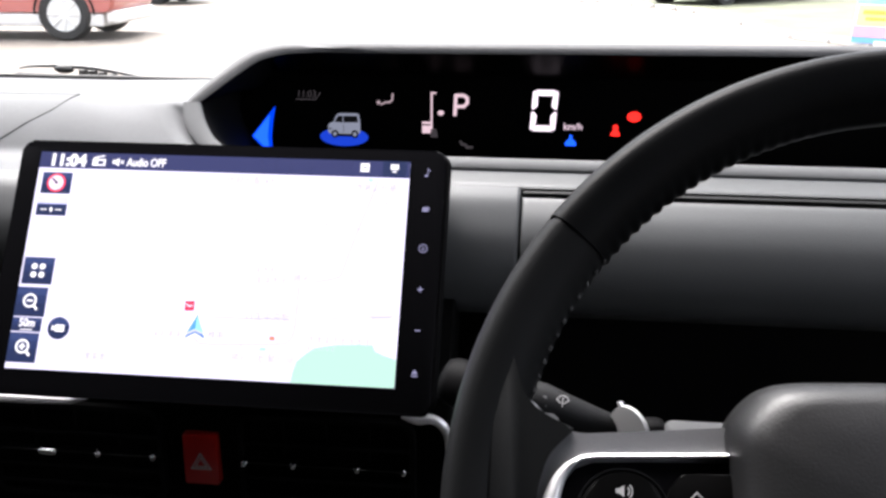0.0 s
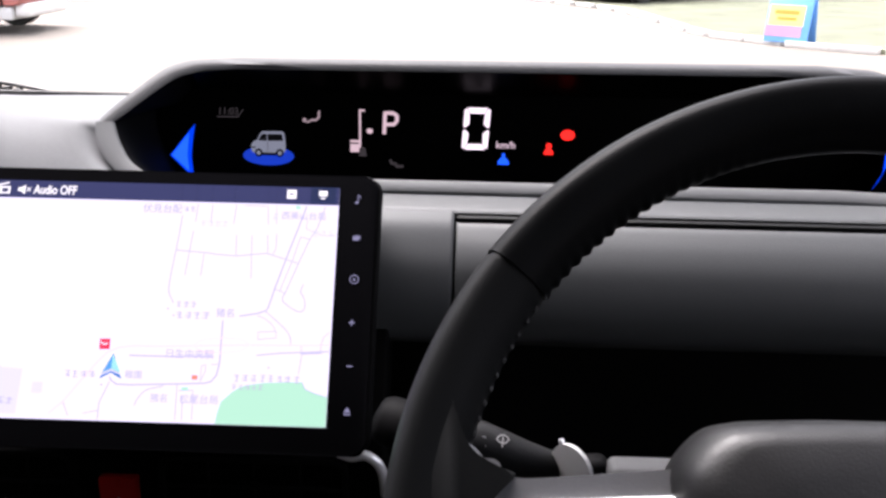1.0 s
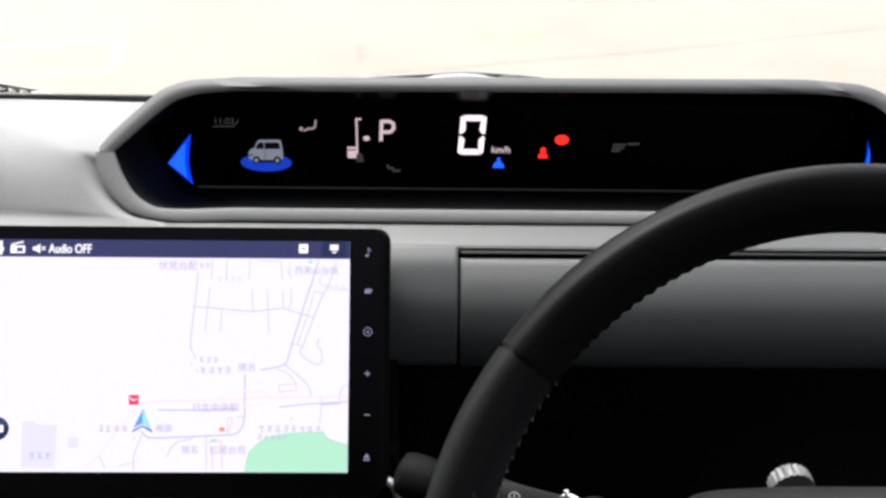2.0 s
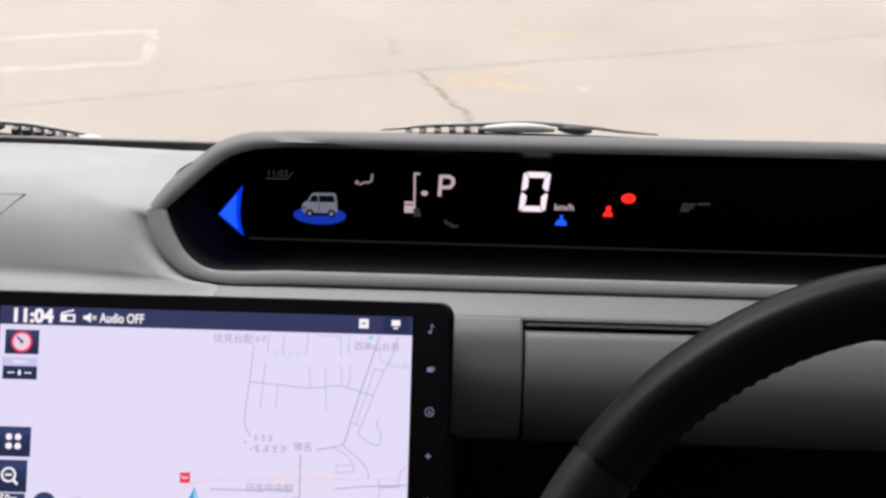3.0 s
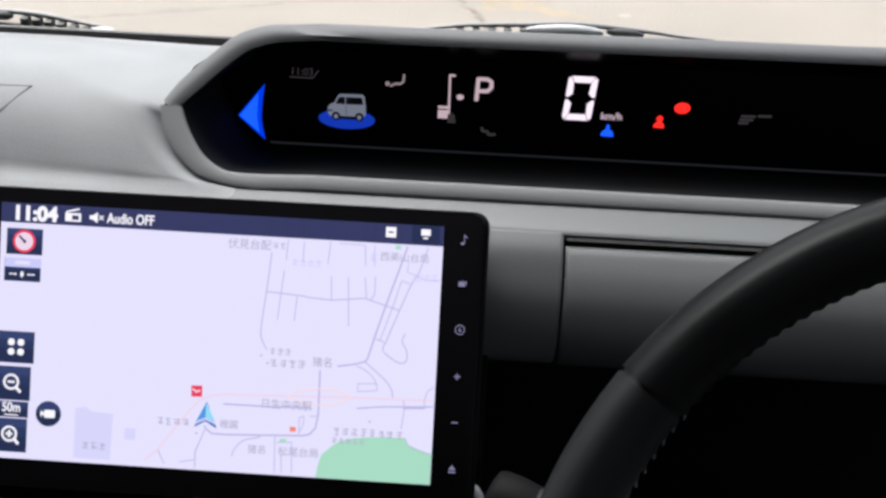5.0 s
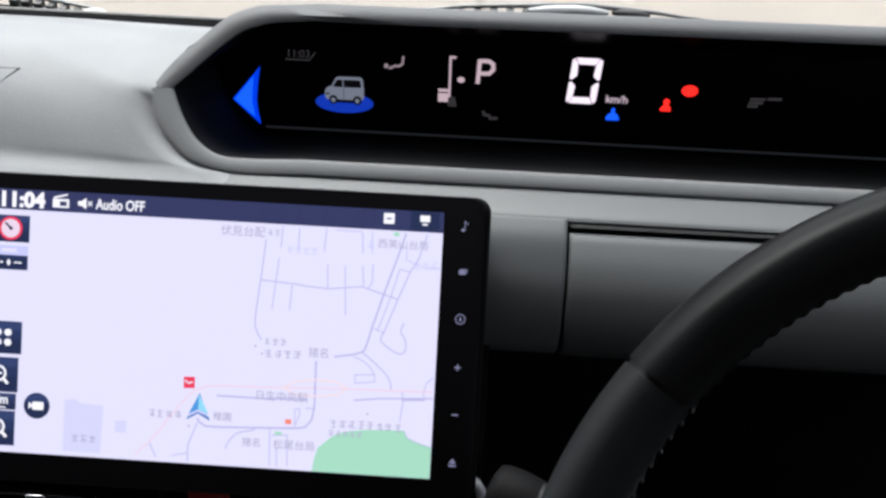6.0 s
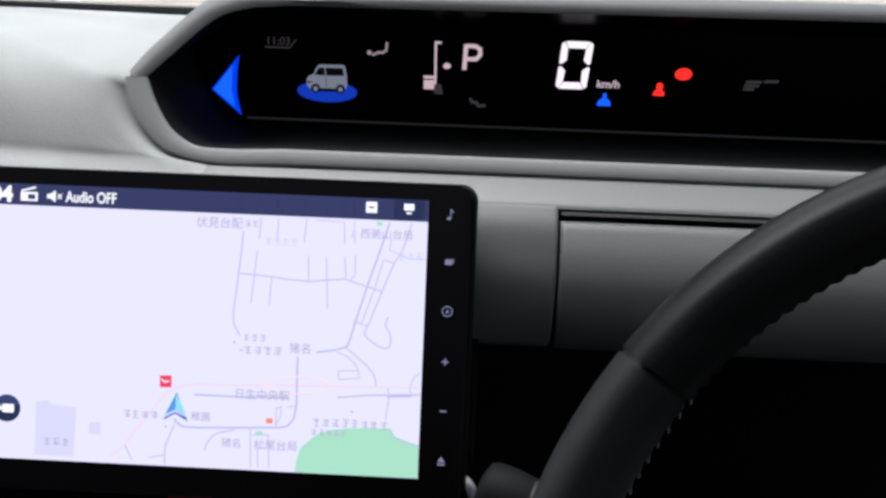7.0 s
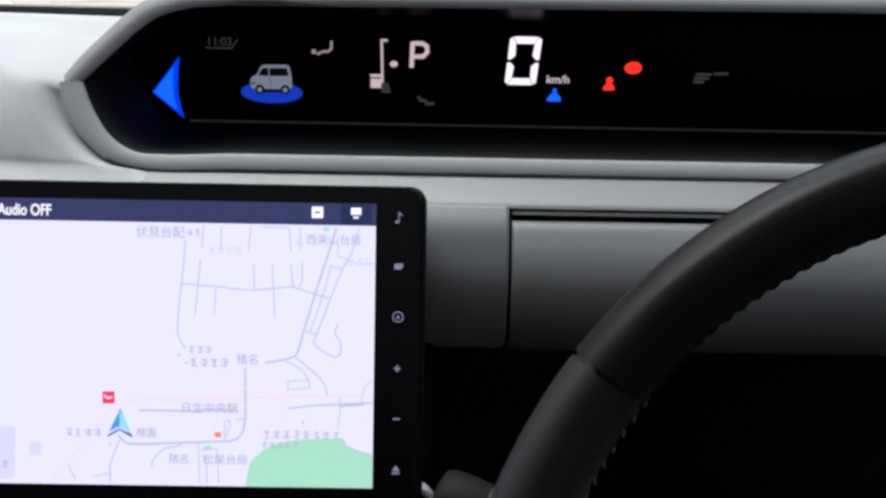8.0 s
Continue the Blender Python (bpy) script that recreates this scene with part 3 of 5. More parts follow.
def pad(side):
    rows = []
    for x in ((-0.677, -0.55, -0.42, -0.3, -0.22, -0.16, -0.12) if side < 0 else (-0.281, -0.22, -0.16, -0.12)):
        rows.append([Vector((x, y, z)) for y, z in PAD])
    far = rows[-1]
    for f, proud in ((0.3, 0.0005), (0.55, 0.0018), (0.75, 0.0030), (0.83, 0.0026), (0.885, 0.0008), (0.93, -0.0012), (0.965, -0.0024), (1.0, -0.0028)):
        rows.append([a.lerp(Vector(b), f) + Vector((0, -0.7, 0.7)) * (proud if proud > 0 and 1 < k < 9 else proud * min(max((k - 3) / 4, 0), 1) * min((9 - k) / 3, 1) if k < 9 else 0) for k, (a, b) in enumerate(zip(far, LIP))])
    rows.append([p + Vector((dx, 0, 0)) for p, dx in zip(rows[-1], (0.0002,) * 9 + (0.002, 0.004, 0.006, 0.028, 0.030))])
    rows = [[p for p in catmull(r, 3)] for r in rows]
    if side > 0:
        rows = [[Vector((2 * CX - p.x, p.y, p.z)) for p in r] for r in rows]
    return slab(rows, (0, 0.003, -0.005))


part("upper_pad", pad(-1), M_PAD, dash, "light grey grained top pad", 60)
part("upper_pad", pad(1), M_PAD, dash, "light grey grained top pad", 60)
part("rear_pad", box(-0.02, 2 * CX + 0.02, 0.172, 0.186, 0.99, 1.0485, 0.003), M_PAD, dash, "light grey pad behind the hood")
edge = [(-0.677, 1.0490), (-0.45, 1.0500), (-0.3, 1.0503), (-0.045, 1.0500), (0.2, 1.0491), (0.45, 1.0490), (0.677, 1.0475)]
part("windscreen_edge", loft([[(x, 0.1882, 1.026), (x, 0.1882, z - 0.0012), (x, 0.1890, z - 0.0002), (x, 0.1900, z), (x, 0.1910, z - 0.0002), (x, 0.1915, z - 0.0012), (x, 0.1915, 1.026)] for x, z in edge]), M_RUBBER, dash, "black rubber windscreen edge", 50)

# seam of the passenger-side lid
def pad_height(y):
    for (y0, z0), (y1, z1) in zip(PAD, PAD[1:]):
        if y0 <= y <= y1:
            return z0 + (z1 - z0) * (y - y0) / (y1 - y0)
    return PAD[-1][1]


seam_line = [Vector((-0.30, 0.112)).lerp(Vector((-0.1175, 0.1145)), k / 8) for k in range(9)] + [Vector((-0.1175, 0.1145)).lerp(Vector((-0.129, 0.0995)), k / 6) for k in range(1, 7)] + [Vector((-0.129, 0.0995)).lerp(Vector((-0.158, 0.082)), k / 6) for k in range(1, 7)]
part("lid_seam", tube([(p.x, p.y, pad_height(p.y) + 0.0002) for p in seam_line], 0.0004, 6), M_LIP, dash, "fine seam of a lid")

FACE = [(0.060, 1.0118), (0.051, 1.0068), (0.0430, 0.9982), (0.0370, 0.9895), (0.0335, 0.9800), (0.0318, 0.9700), (0.0322, 0.9605), (0.0365, 0.9505), (0.0470, 0.9420), (0.0680, 0.9365), (0.1107, 0.9335), (0.1500, 0.9325)]


def swept(profile, xs, depth=0.004):
    """A solid strip of a profile of y, z along x, with its ends drawn in a little."""
    pts = [Vector((p.x, p.y)) for p in catmull([(y, z, 0) for y, z in profile], 5)]
    rings = []
    for x, d in xs:
        outer = [Vector((x, p.x + d, p.y)) for p in pts]
        inner = [Vector((x, p.x + depth, p.y - depth * 0.3)) for p in reversed(pts)]
        rings.append(outer + inner)
    return loft(rings)


part("fascia", swept(FACE, [(-0.677, 0), (-0.3, 0), (0.1550, 0), (0.1567, 0.0006), (0.1573, 0.002)]), M_FASCIA, dash, "dark grey front face", 50)
part("fascia_ledge", swept([(0.0790, 1.0158), (0.070, 1.0142), (0.0620, 1.0125), (0.0595, 1.0110)], [(-0.092, 0.006), (-0.075, 0.0), (0.2, 0), (0.64, 0)], 0.003), M_FASCIA, dash, "narrow ledge under the lip", 50)
part("lid_gap", box(0.155, 0.63, 0.060, 0.075, 0.985, 1.008), M_BLACK, dash)
lid = part("storage_lid", swept([(0.0535, 1.0072), (0.0500, 1.0050), (0.0423, 0.9980), (0.0362, 0.9893), (0.0328, 0.9798), (0.0311, 0.9698), (0.0315, 0.9603), (0.0358, 0.9503), (0.0463, 0.9418), (0.0673, 0.9363), (0.1100, 0.9333), (0.1500, 0.9323)], [(0.1585, 0.002), (0.1593, 0.0006), (0.161, 0), (0.4, 0), (0.63, 0)]), M_FASCIA, dash, "curved storage lid with a shadow gap")
part("lid_edge", swept([(0.0590, 1.0098), (0.0575, 1.0090)], [(0.159, 0), (0.63, 0)], 0.004), M_ROOT, dash)
part("knee_panel", swept([(0.152, 0.945), (0.152, 0.88), (0.148, 0.80), (0.10, 0.66), (0.12, 0.5)], [(0.128, 0), (0.68, 0)], 0.006), M_BLACK, dash, "black knee panel")
part("knee_panel", swept([(0.080, 0.906), (0.085, 0.88), (0.07, 0.80), (0.05, 0.66), (0.08, 0.5)], [(-0.68, 0), (-0.16, 0)], 0.006), M_BLACK, dash, "black knee panel")

# centre stack
stack = part("centre_panel", swept([(0.040, 0.962), (0.028, 0.945), (0.012, 0.915), (0.006, 0.900), (0.006, 0.84), (0.012, 0.78), (0.03, 0.6)], [(-0.162, 0.006), (-0.158, 0.0), (0.1235, 0.0), (0.1245, 0.0015), (0.125, 0.03)], 0.03), M_STACK, dash, "black centre panel", 50)
part("trim_strip", tube([(-0.165, 0.001, 0.8975), (-0.11, 0.001, 0.8975), (-0.085, 0.001, 0.8975), (-0.072, 0.002, 0.8998)], [0.0028, 0.0028, 0.0018, 0.0004], 10), M_SILVER, dash, "silver trim strip")
part("trim_strip", tube(catmull([(0.100, 0.002, 0.9000), (0.108, 0.001, 0.8975), (0.1155, 0.001, 0.8985), (0.1215, 0.001, 0.8945), (0.1245, 0.002, 0.887), (0.1255, 0.003, 0.875)], 5), 0.0026, 10), M_SILVER, dash, "silver trim strip")
part("windscreen_cowl", swept([(0.205, 1.03), (0.26, 1.0), (0.34, 0.93), (0.42, 0.84)], [(-0.7, 0), (0.7, 0)], 0.01), M_RUBBER, dash, "black plastic cowl under the wipers")


def vent(name, x0, x1, knobs, big):
    v = thing(name, pose(0, 0.0045, 0.003), "black air vent with a thin chrome strip", "air vent", group="centre air vents")
    edge = [(x, z) for x, z in round_off([(x0, 0.835), (x1, 0.835), (x1, 0.8905), (x0, 0.8905)], 0.009, 5)]
    b = stroke(edge, 0.003, -0.002, 0.004, closed=True)
    bmesh.ops.transform(b, matrix=Matrix.Rotation(radians(90), 4, "X"), verts=b.verts)
    part("frame", b, M_BLACK, v)
    part("backing", box(x0, x1, -0.0005, 0.001, 0.836, 0.89), M_STACK, v)
    for k, z in enumerate((0.8425, 0.8535, 0.8745)):
        part("slat", box(x0 + 0.002, x1 - 0.002, -0.0035, 0.0, z - 0.0012, z + 0.0012, 0.0005), M_BLACK, v)
    for k in range(1, 4):
        x = x0 + (x1 - x0) * k / 4
        part("vane", box(x - 0.0006, x + 0.0006, -0.0015, 0.0, 0.866, 0.889), M_BLACK, v)
    part("chrome_strip", box(x0 + 0.001, x1 - 0.001, -0.006, -0.001, 0.8634, 0.8644, 0.0004), M_DIMCHROME, v, "thin dark chrome strip")
    for x in knobs:
        w = 0.0055 if x == big else 0.0018
        part("clip", box(x - w, x + w, -0.009, -0.001, 0.8622, 0.8664, 0.0017, 3), M_CHROME, v, "bright chrome clip")
    return v


vent("air_vent", -0.134, -0.036, (-0.1300, -0.1000, -0.0705, -0.0390), -0.1000)
vent("air_vent", 0.010, 0.105, (0.0128, 0.0400, 0.0752, 0.1005), 0.0)

hazard = thing("hazard_switch", pose(0.004, 0.0045, 0.001), "dark red hazard switch with a white triangle", "switch")
part("button", box(-0.0258, -0.0060, -0.007, 0.0, 0.851, 0.8815, 0.0015), M_RED, hazard)
for r, w in ((0.0062, 0.0007), (0.0036, 0.0006)):
    tri = [(-0.0157 + r * math.cos(radians(a)), 0.8643 + r * math.sin(radians(a))) for a in (90, 210, 330)]
    b = stroke(tri, w, 0.007, 0.0074, closed=True)
    bmesh.ops.transform(b, matrix=Matrix.Rotation(radians(90), 4, "X"), verts=b.verts)
    part("triangle", b, M_WHITEPLASTIC, hazard)

# ---- instrument display ----
cl = thing("instrument_display", pose(0, 0.1575, 0, 90, 0, 0), "long black digital instrument display, lit", "display")
panel = part("panel", plate(round_off([(-0.033, 1.03), (-0.006, 0.998), (0.411, 0.998), (0.428, 1.03), (0.4215, 1.0445), (0.392, 1.0640), (0.003, 1.0640), (-0.0265, 1.0445)], 0.005), -0.003, 0.0), M_PANEL, cl)
Z0, Z1 = 0.0, 0.0004


def lamp(name, pts, material, label="", z=0.0, under=None):
    return part(name, plate(pts, Z0 + z, Z1 + z), material, under or cl, label, 0)


def line2(name, pts, w, material, label="", closed=False, z=0.0):
    return part(name, stroke(pts, w, Z0 + z, Z1 + z, closed), material, cl, label, 0)


for edge_line, core_line in (
    (((-0.0232, 1.0165), (-0.0065, 1.0366), (-0.0085, 1.0270), (-0.0100, 1.0165), (-0.0098, 1.0100), (-0.0088, 1.0018)), ((-0.0222, 1.0167), (-0.0105, 1.0310), (-0.0125, 1.0165), (-0.0118, 1.0065))),
    (((0.4240, 1.0200), (0.4185, 1.0366), (0.4203, 1.0270), (0.4203, 1.0165), (0.4180, 1.0100), (0.4150, 1.0050)), ((0.4235, 1.0202), (0.4205, 1.0320), (0.4215, 1.0185), (0.4190, 1.0095))),
):
    lamp("arrow_light", edge_line, G_BLUE, "glowing blue edge arrow")
    lamp("arrow_core", core_line, G_BLUELIGHT, "", 0.0004)
line2("display_edge", [(-0.006, 1.0003), (0.40, 1.0003)], 0.0012, G_LINE)
letters("11:03", 0.0062, G_DIM, cl, 0.0145, 1.0449, 0.0002, 0.1, name="clock_lettering", stretch=0.95, bold=0.0)
line2("underline", [(0.0075, 1.0416), (0.0205, 1.0416), (0.0240, 1.0462)], 0.0006, G_DIM)
# little vehicle picture on its blue disc
lamp("disc", ellipse(0.0388, 1.0175, 0.0160, 0.0060, 36), G_DISC, "blue ring of light")
body_line = [(0.0283, 1.0209), (0.0283, 1.0246), (0.0297, 1.0266), (0.0320, 1.0274), (0.0340, 1.0316), (0.0354, 1.0330), (0.0480, 1.0332), (0.0491, 1.0322), (0.0497, 1.0266), (0.0497, 1.0209), (0.0484, 1.0194), (0.0295, 1.0194)]
lamp("vehicle_picture", round_off(body_line, 0.0008, 3), G_CARGREY, "small grey van picture", 0.0004)
lamp("picture_window", round_off([(0.0329, 1.0274), (0.0347, 1.0308), (0.0354, 1.0315), (0.0382, 1.0315), (0.0382, 1.0272)], 0.0004, 2), G_BLACK, "", 0.0008)
lamp("picture_window", round_off([(0.0388, 1.0272), (0.0388, 1.0315), (0.0478, 1.0316), (0.0484, 1.0274)], 0.0005, 2), G_BLACK, "", 0.0008)
line2("picture_line", [(0.0387, 1.0266), (0.0387, 1.0204)], 0.0003, G_DIM, z=0.0007)
line2("picture_line", [(0.0286, 1.0230), (0.0310, 1.0230)], 0.0007, G_BLACK, z=0.0007)
for x in (0.0329, 0.0461):
    lamp("picture_wheel", ellipse(x, 1.0196, 0.0024, 0.0026, 16), G_BLACK, "", 0.0008)
    lamp("picture_hub", ellipse(x, 1.0196, 0.0012, 0.0013, 12), G_CARGREY, "", 0.0012)
lamp("picture_shadow", [(0.0342, 1.0180), (0.0340, 1.0197), (0.0442, 1.0197), (0.0439, 1.0180)], G_BLACK, "", 0.0008)
line2("figure_icon", [(0.0635, 1.0392), (0.0668, 1.0409), (0.0688, 1.0407), (0.0708, 1.0422), (0.0712, 1.0465)], 0.0011, G_SOFT)
lamp("icon_dot", ellipse(0.0620, 1.0406, 0.0012, 0.0013, 10), G_SOFT)
# selector column beside the P
line2("selector_line", [(0.0994, 1.0474), (0.0964, 1.0474), (0.0964, 1.0241)], 0.0011, G_PALE)
lamp("selector_dot", ellipse(0.1024, 1.0347, 0.0020, 0.0016, 14), G_PALE)
lamp("selector_bar", [(0.0903, 1.0273), (0.0903, 1.0288), (0.0958, 1.0288), (0.0958, 1.0273)], G_PALE)
lamp("selector_bar", [(0.0903, 1.0213), (0.0903, 1.0263), (0.0958, 1.0263), (0.0958, 1.0213)], G_PALE)
lamp("selector_foot", [(0.0955, 1.0187), (0.0970, 1.0242), (0.0995, 1.0242), (0.1005, 1.0187)], G_DIM)
line2("gear_letter", [(0.1114, 1.0330), (0.1120, 1.0468)], 0.0022, G_PALE, "lit letter P")
line2("gear_letter", [(0.1118, 1.0462), (0.1170, 1.0462), (0.1192, 1.0447), (0.1194, 1.0416), (0.1174, 1.0392), (0.1118, 1.0390)], 0.0021, G_PALE, "lit letter P", z=0.0002)
line2("phone_icon", [(0.1151, 1.0169), (0.1161, 1.0146), (0.1186, 1.0144), (0.1194, 1.0126), (0.1234, 1.0129)], 0.0016, G_DIM)
# the zero, five strokes
SK = 0.06


def seg(pts):
    lamp("digit_segment", [(0.1595 + x + SK * z, 1.0245 + z) for x, z in pts], G_DIGIT, "white segment of the zero")


Hh, Ww, T = 0.0262, 0.0160, 0.0036
seg([(0.0018, Hh), (Ww - 0.0018, Hh), (Ww - T, Hh - T), (T, Hh - T)])
seg([(0.0018, 0), (T, T), (Ww - T, T), (Ww - 0.0018, 0)])
for m in (0, 1):
    fx = (lambda x: Ww - x) if m else (lambda x: x)
    seg([(fx(x), z) for x, z in ((0, Hh - 0.0014), (0.0014, Hh - 0.0004), (T - 0.0004, Hh - T - 0.0002), (T, Hh / 2 + 0.0030), (0.0012, Hh / 2 + 0.0007), (0, Hh / 2 + 0.0012))])
    seg([(fx(x), z) for x, z in ((0, 0.0014), (0.0014, 0.0004), (T - 0.0004, T + 0.0002), (T, Hh / 2 - 0.0030), (0.0012, Hh / 2 - 0.0007), (0, Hh / 2 - 0.0012))])
letters("km/h", 0.0060, G_UNIT, cl, 0.1869, 1.0277, 0.0002, 0.0, name="unit_letters")
lamp("blue_light", round_off([(0.1847, 1.0176), (0.1850, 1.0226), (0.1866, 1.0226), (0.1869, 1.0176)], 0.0006), G_BLUELIGHT, "blue temperature light")
lamp("blue_light", round_off([(0.1820, 1.0156), (0.1826, 1.0178), (0.1842, 1.0198), (0.1874, 1.0198), (0.1890, 1.0178), (0.1896, 1.0156)], 0.0012), G_BLUELIGHT, "blue temperature light", 0.0002)
lamp("red_light", ellipse(0.2248, 1.0350, 0.0043, 0.0032, 22), G_RED, "glowing red warning light")
lamp("red_light", ellipse(0.2136, 1.0278, 0.0017, 0.0019, 12), G_RED, "glowing red belt light")
lamp("red_light", round_off([(0.2104, 1.0226), (0.2112, 1.0250), (0.2127, 1.0264), (0.2145, 1.0264), (0.2160, 1.0250), (0.2168, 1.0226)], 0.0012), G_RED, "glowing red belt light", 0.0002)
for x0, x1, z in ((0.2575, 0.2655, 1.0320), (0.2667, 0.2740, 1.0326), (0.2571, 0.2645, 1.0299), (0.2568, 0.2623, 1.0279)):
    line2("text_bar", [(x0, z), (x1, z + 0.0002)], 0.0014, G_DIM, "dim line of small writing")
shield = [(1.0585, 0.0006), (1.0750, 0.0241), (1.0756, 0.0236), (1.0591, 0.0001)]
part("light_shield", loft([[(x, y, z) for y, z in shield] for x in (-0.002, 0.397)]), M_SHIELD, cl, "slanting gloss black strip above the display", 0)

# ---- navigation unit ----
LEAN = 32.0
nav = thing("navigation_unit", pose(0, 0, 0.98, 90 - LEAN, 0, 0), "black floating navigation unit with a lit map screen", "navigation unit")
body = plate(rounded(-0.1112, 0.1190, -0.0706, 0.0656, 0.0055), -0.0075, 0.0, 0.0012)
part("bezel", body, M_GLOSS, nav, "gloss black bezel")
shell = loft([[Vector((x * s, (y + 0.001) * s - 0.001, z)) for x, y in rounded(-0.1128, 0.1212, -0.0684, 0.0662, 0.007)] for s, z in ((0.99, -0.004), (1.0, -0.006), (1.0, -0.010), (0.985, -0.016), (0.93, -0.024), (0.80, -0.034))])
part("rear_housing", shell, M_STALK, nav, "dark grey rear housing", 50)
part("mount", box(-0.05, 0.05, -0.03, 0.03, -0.06, -0.03, 0.004), M_BLACK, nav)
screen = part("screen", plate([(-0.1, -0.0578), (0.1007, -0.0578), (0.1007, 0.0588), (-0.1, 0.0588)], -0.001, 0.0003), G_MAP, nav, "pale lit map screen", 0)
S = 0.001


def flat(name, pts, material, label="", level=1):
    return part(name, plate([(x * S, y * S) for x, y in pts], 0.0003, 0.0003 + 0.00012 * level), material, screen, label, 0)


def road(pts, w, material, level=1, closed=False, smooth=False, name="road", label=""):
    if smooth:
        pts = [(p.x, p.y) for p in catmull([(x, y, 0) for x, y in pts], 5)]
    return part(name, stroke([(x * S, y * S) for x, y in pts], w * S, 0.0003, 0.0003 + 0.00012 * level, closed), material, screen, label, 0)


def bar_label(x, y, n, size, material, step=1.15):
    """Unreadable lettering: a row of small uneven bars, one cluster a character."""
    rnd = random.Random(int(x * 10 + y * 7))
    bits = []
    for k in range(n):
        cx = x + k * size * step
        for j in range(3):
            yy = y + (j - 1) * size * 0.36 + rnd.uniform(-0.1, 0.1) * size
            a, b = cx + rnd.uniform(0, 0.25) * size, cx + size * rnd.uniform(0.7, 0.95)
            bits.append(stroke([(a * S, yy * S), (b * S, yy * S)], size * 0.105 * S, 0.0003, 0.0003 + 0.00012 * 3))
        xx = cx + size * rnd.uniform(0.3, 0.65)
        bits.append(stroke([(xx * S, (y - 0.45 * size) * S), (xx * S, (y + 0.45 * size) * S)], size * 0.105 * S, 0.0003, 0.0003 + 0.00012 * 3.2))
    tagged(part("map_label", join(*bits), material, screen, "row of small unreadable map writing", 0), kind="stuff")


flat("park", [(48.7, -57.7), (49.5, -52.2), (50.8, -47.3), (55.8, -42.6), (59.4, -40.2), (64.4, -38.9), (70.9, -37.9), (81.3, -37.4), (88.3, -37.1), (89, -38.7), (90.1, -40.5), (94.6, -42.3), (100.6, -43.8), (100.6, -57.7)], G_PARK, "green park area")
flat("city_block", [(-62.3, -32.9), (-57.5, -32.1), (-54.8, -34), (-44.9, -34.5), (-45.6, -55.8), (-62.4, -55.7)], G_BLOCK, "pale violet block")
flat("city_block", [(-39.3, -40.6), (-34.3, -40.5), (-34.3, -45.8), (-39.4, -45.8)], G_BLOCK)
road([(23.9, 43), (22.9, 30.4), (21.8, 19.8), (20.8, 9.3), (21.1, 4.1), (23.8, -1)], 0.6, G_ROAD, smooth=True)
road([(31.2, 49.1), (30.6, 39.9)], 0.5, G_ROAD)
road([(30, 35.2), (27.9, 12.8)], 0.5, G_ROAD)
road([(22.1, 25.3), (38.9, 24.2), (41.6, 23.7), (52.1, 23.1), (66.8, 24.8), (69.6, 24), (82.7, 20.2)], 0.6, G_ROAD)
road([(36.3, 23.8), (35.6, 12.7)], 0.5, G_ROAD)
road([(38.4, 48.7), (38.2, 39.6)], 0.5, G_ROAD)
road([(50.2, 49.3), (49.5, 39.2)], 0.5, G_ROAD)
road([(54.1, 48.8), (65.6, 48.6)], 0.4, G_ROAD)
road([(65.9, 48.6), (66.5, 39.3)], 0.5, G_ROAD)
road([(70.1, 49.1), (70.6, 39.5)], 0.4, G_ROAD)
road([(51.4, 33.7), (51.9, 22.8)], 0.5, G_ROAD)
road([(59, 33.6), (60.2, 12)], 0.5, G_ROAD)
road([(66.6, 34.1), (67.5, 25)], 0.5, G_ROAD)
road([(71.1, 34.8), (71.2, 27), (69.6, 24.3)], 0.5, G_ROAD)
road([(84.9, 49.1), (81.8, 38.8), (77.3, 24.7), (72, 6.9), (70.9, 2.4), (69.5, -2.4), (68.3, -3.7), (64.7, -5), (56.2, -6.5)], 0.8, G_ROADGREY, 2)
road([(82.9, 33.5), (79.6, 21.3), (74.6, 6.3)], 0.5, G_ROAD)
road([(82.9, 33.5), (87.4, 32.3)], 0.5, G_ROAD)
road([(94.1, 49.1), (90.9, 38.5), (87.4, 32.3), (82.7, 20.2), (77.3, 5.4)], 0.6, G_ROAD)
road([(71.6, 7.2), (77.3, 5.4)], 0.5, G_ROAD)
road([(85.8, 42.1), (85.3, 37.7), (94, 34.3), (100.2, 34.6)], 0.4, G_ROAD)
road([(85.9, 9.9), (84.7, 6.9), (85.1, 5.3), (86.8, 2.5), (87.1, -1.8), (84.8, -3.6), (80.3, -1.7), (76.2, 1.9), (77.3, 5.5)], 0.6, G_ROAD, smooth=True)
road([(68.3, -3.7), (77.4, -11.1), (81, -15.6), (81.7, -19.5)], 0.6, G_ROAD, smooth=True)
road([(64.8, -6), (68.8, -7.6), (72.6, -10.8), (74.1, -13.9)], 0.5, G_ROAD, smooth=True)
road([(-29.9, -55.1), (-23.8, -49.4), (-14.4, -36.6), (-9.4, -30.1), (-5.3, -25.5), (-0.1, -23.2), (7, -22.2), (19.3, -22.1), (35, -21.4), (62.1, -20.3), (83, -19.9), (100.2, -19.4)], 0.9, G_PINK)
road([(-23.8, -49.4), (-20.6, -55.9)], 0.5, G_ROAD)
road([(5.3, -26.8), (22.1, -26.8), (45.6, -26.3)], 0.8, G_ROADGREY)
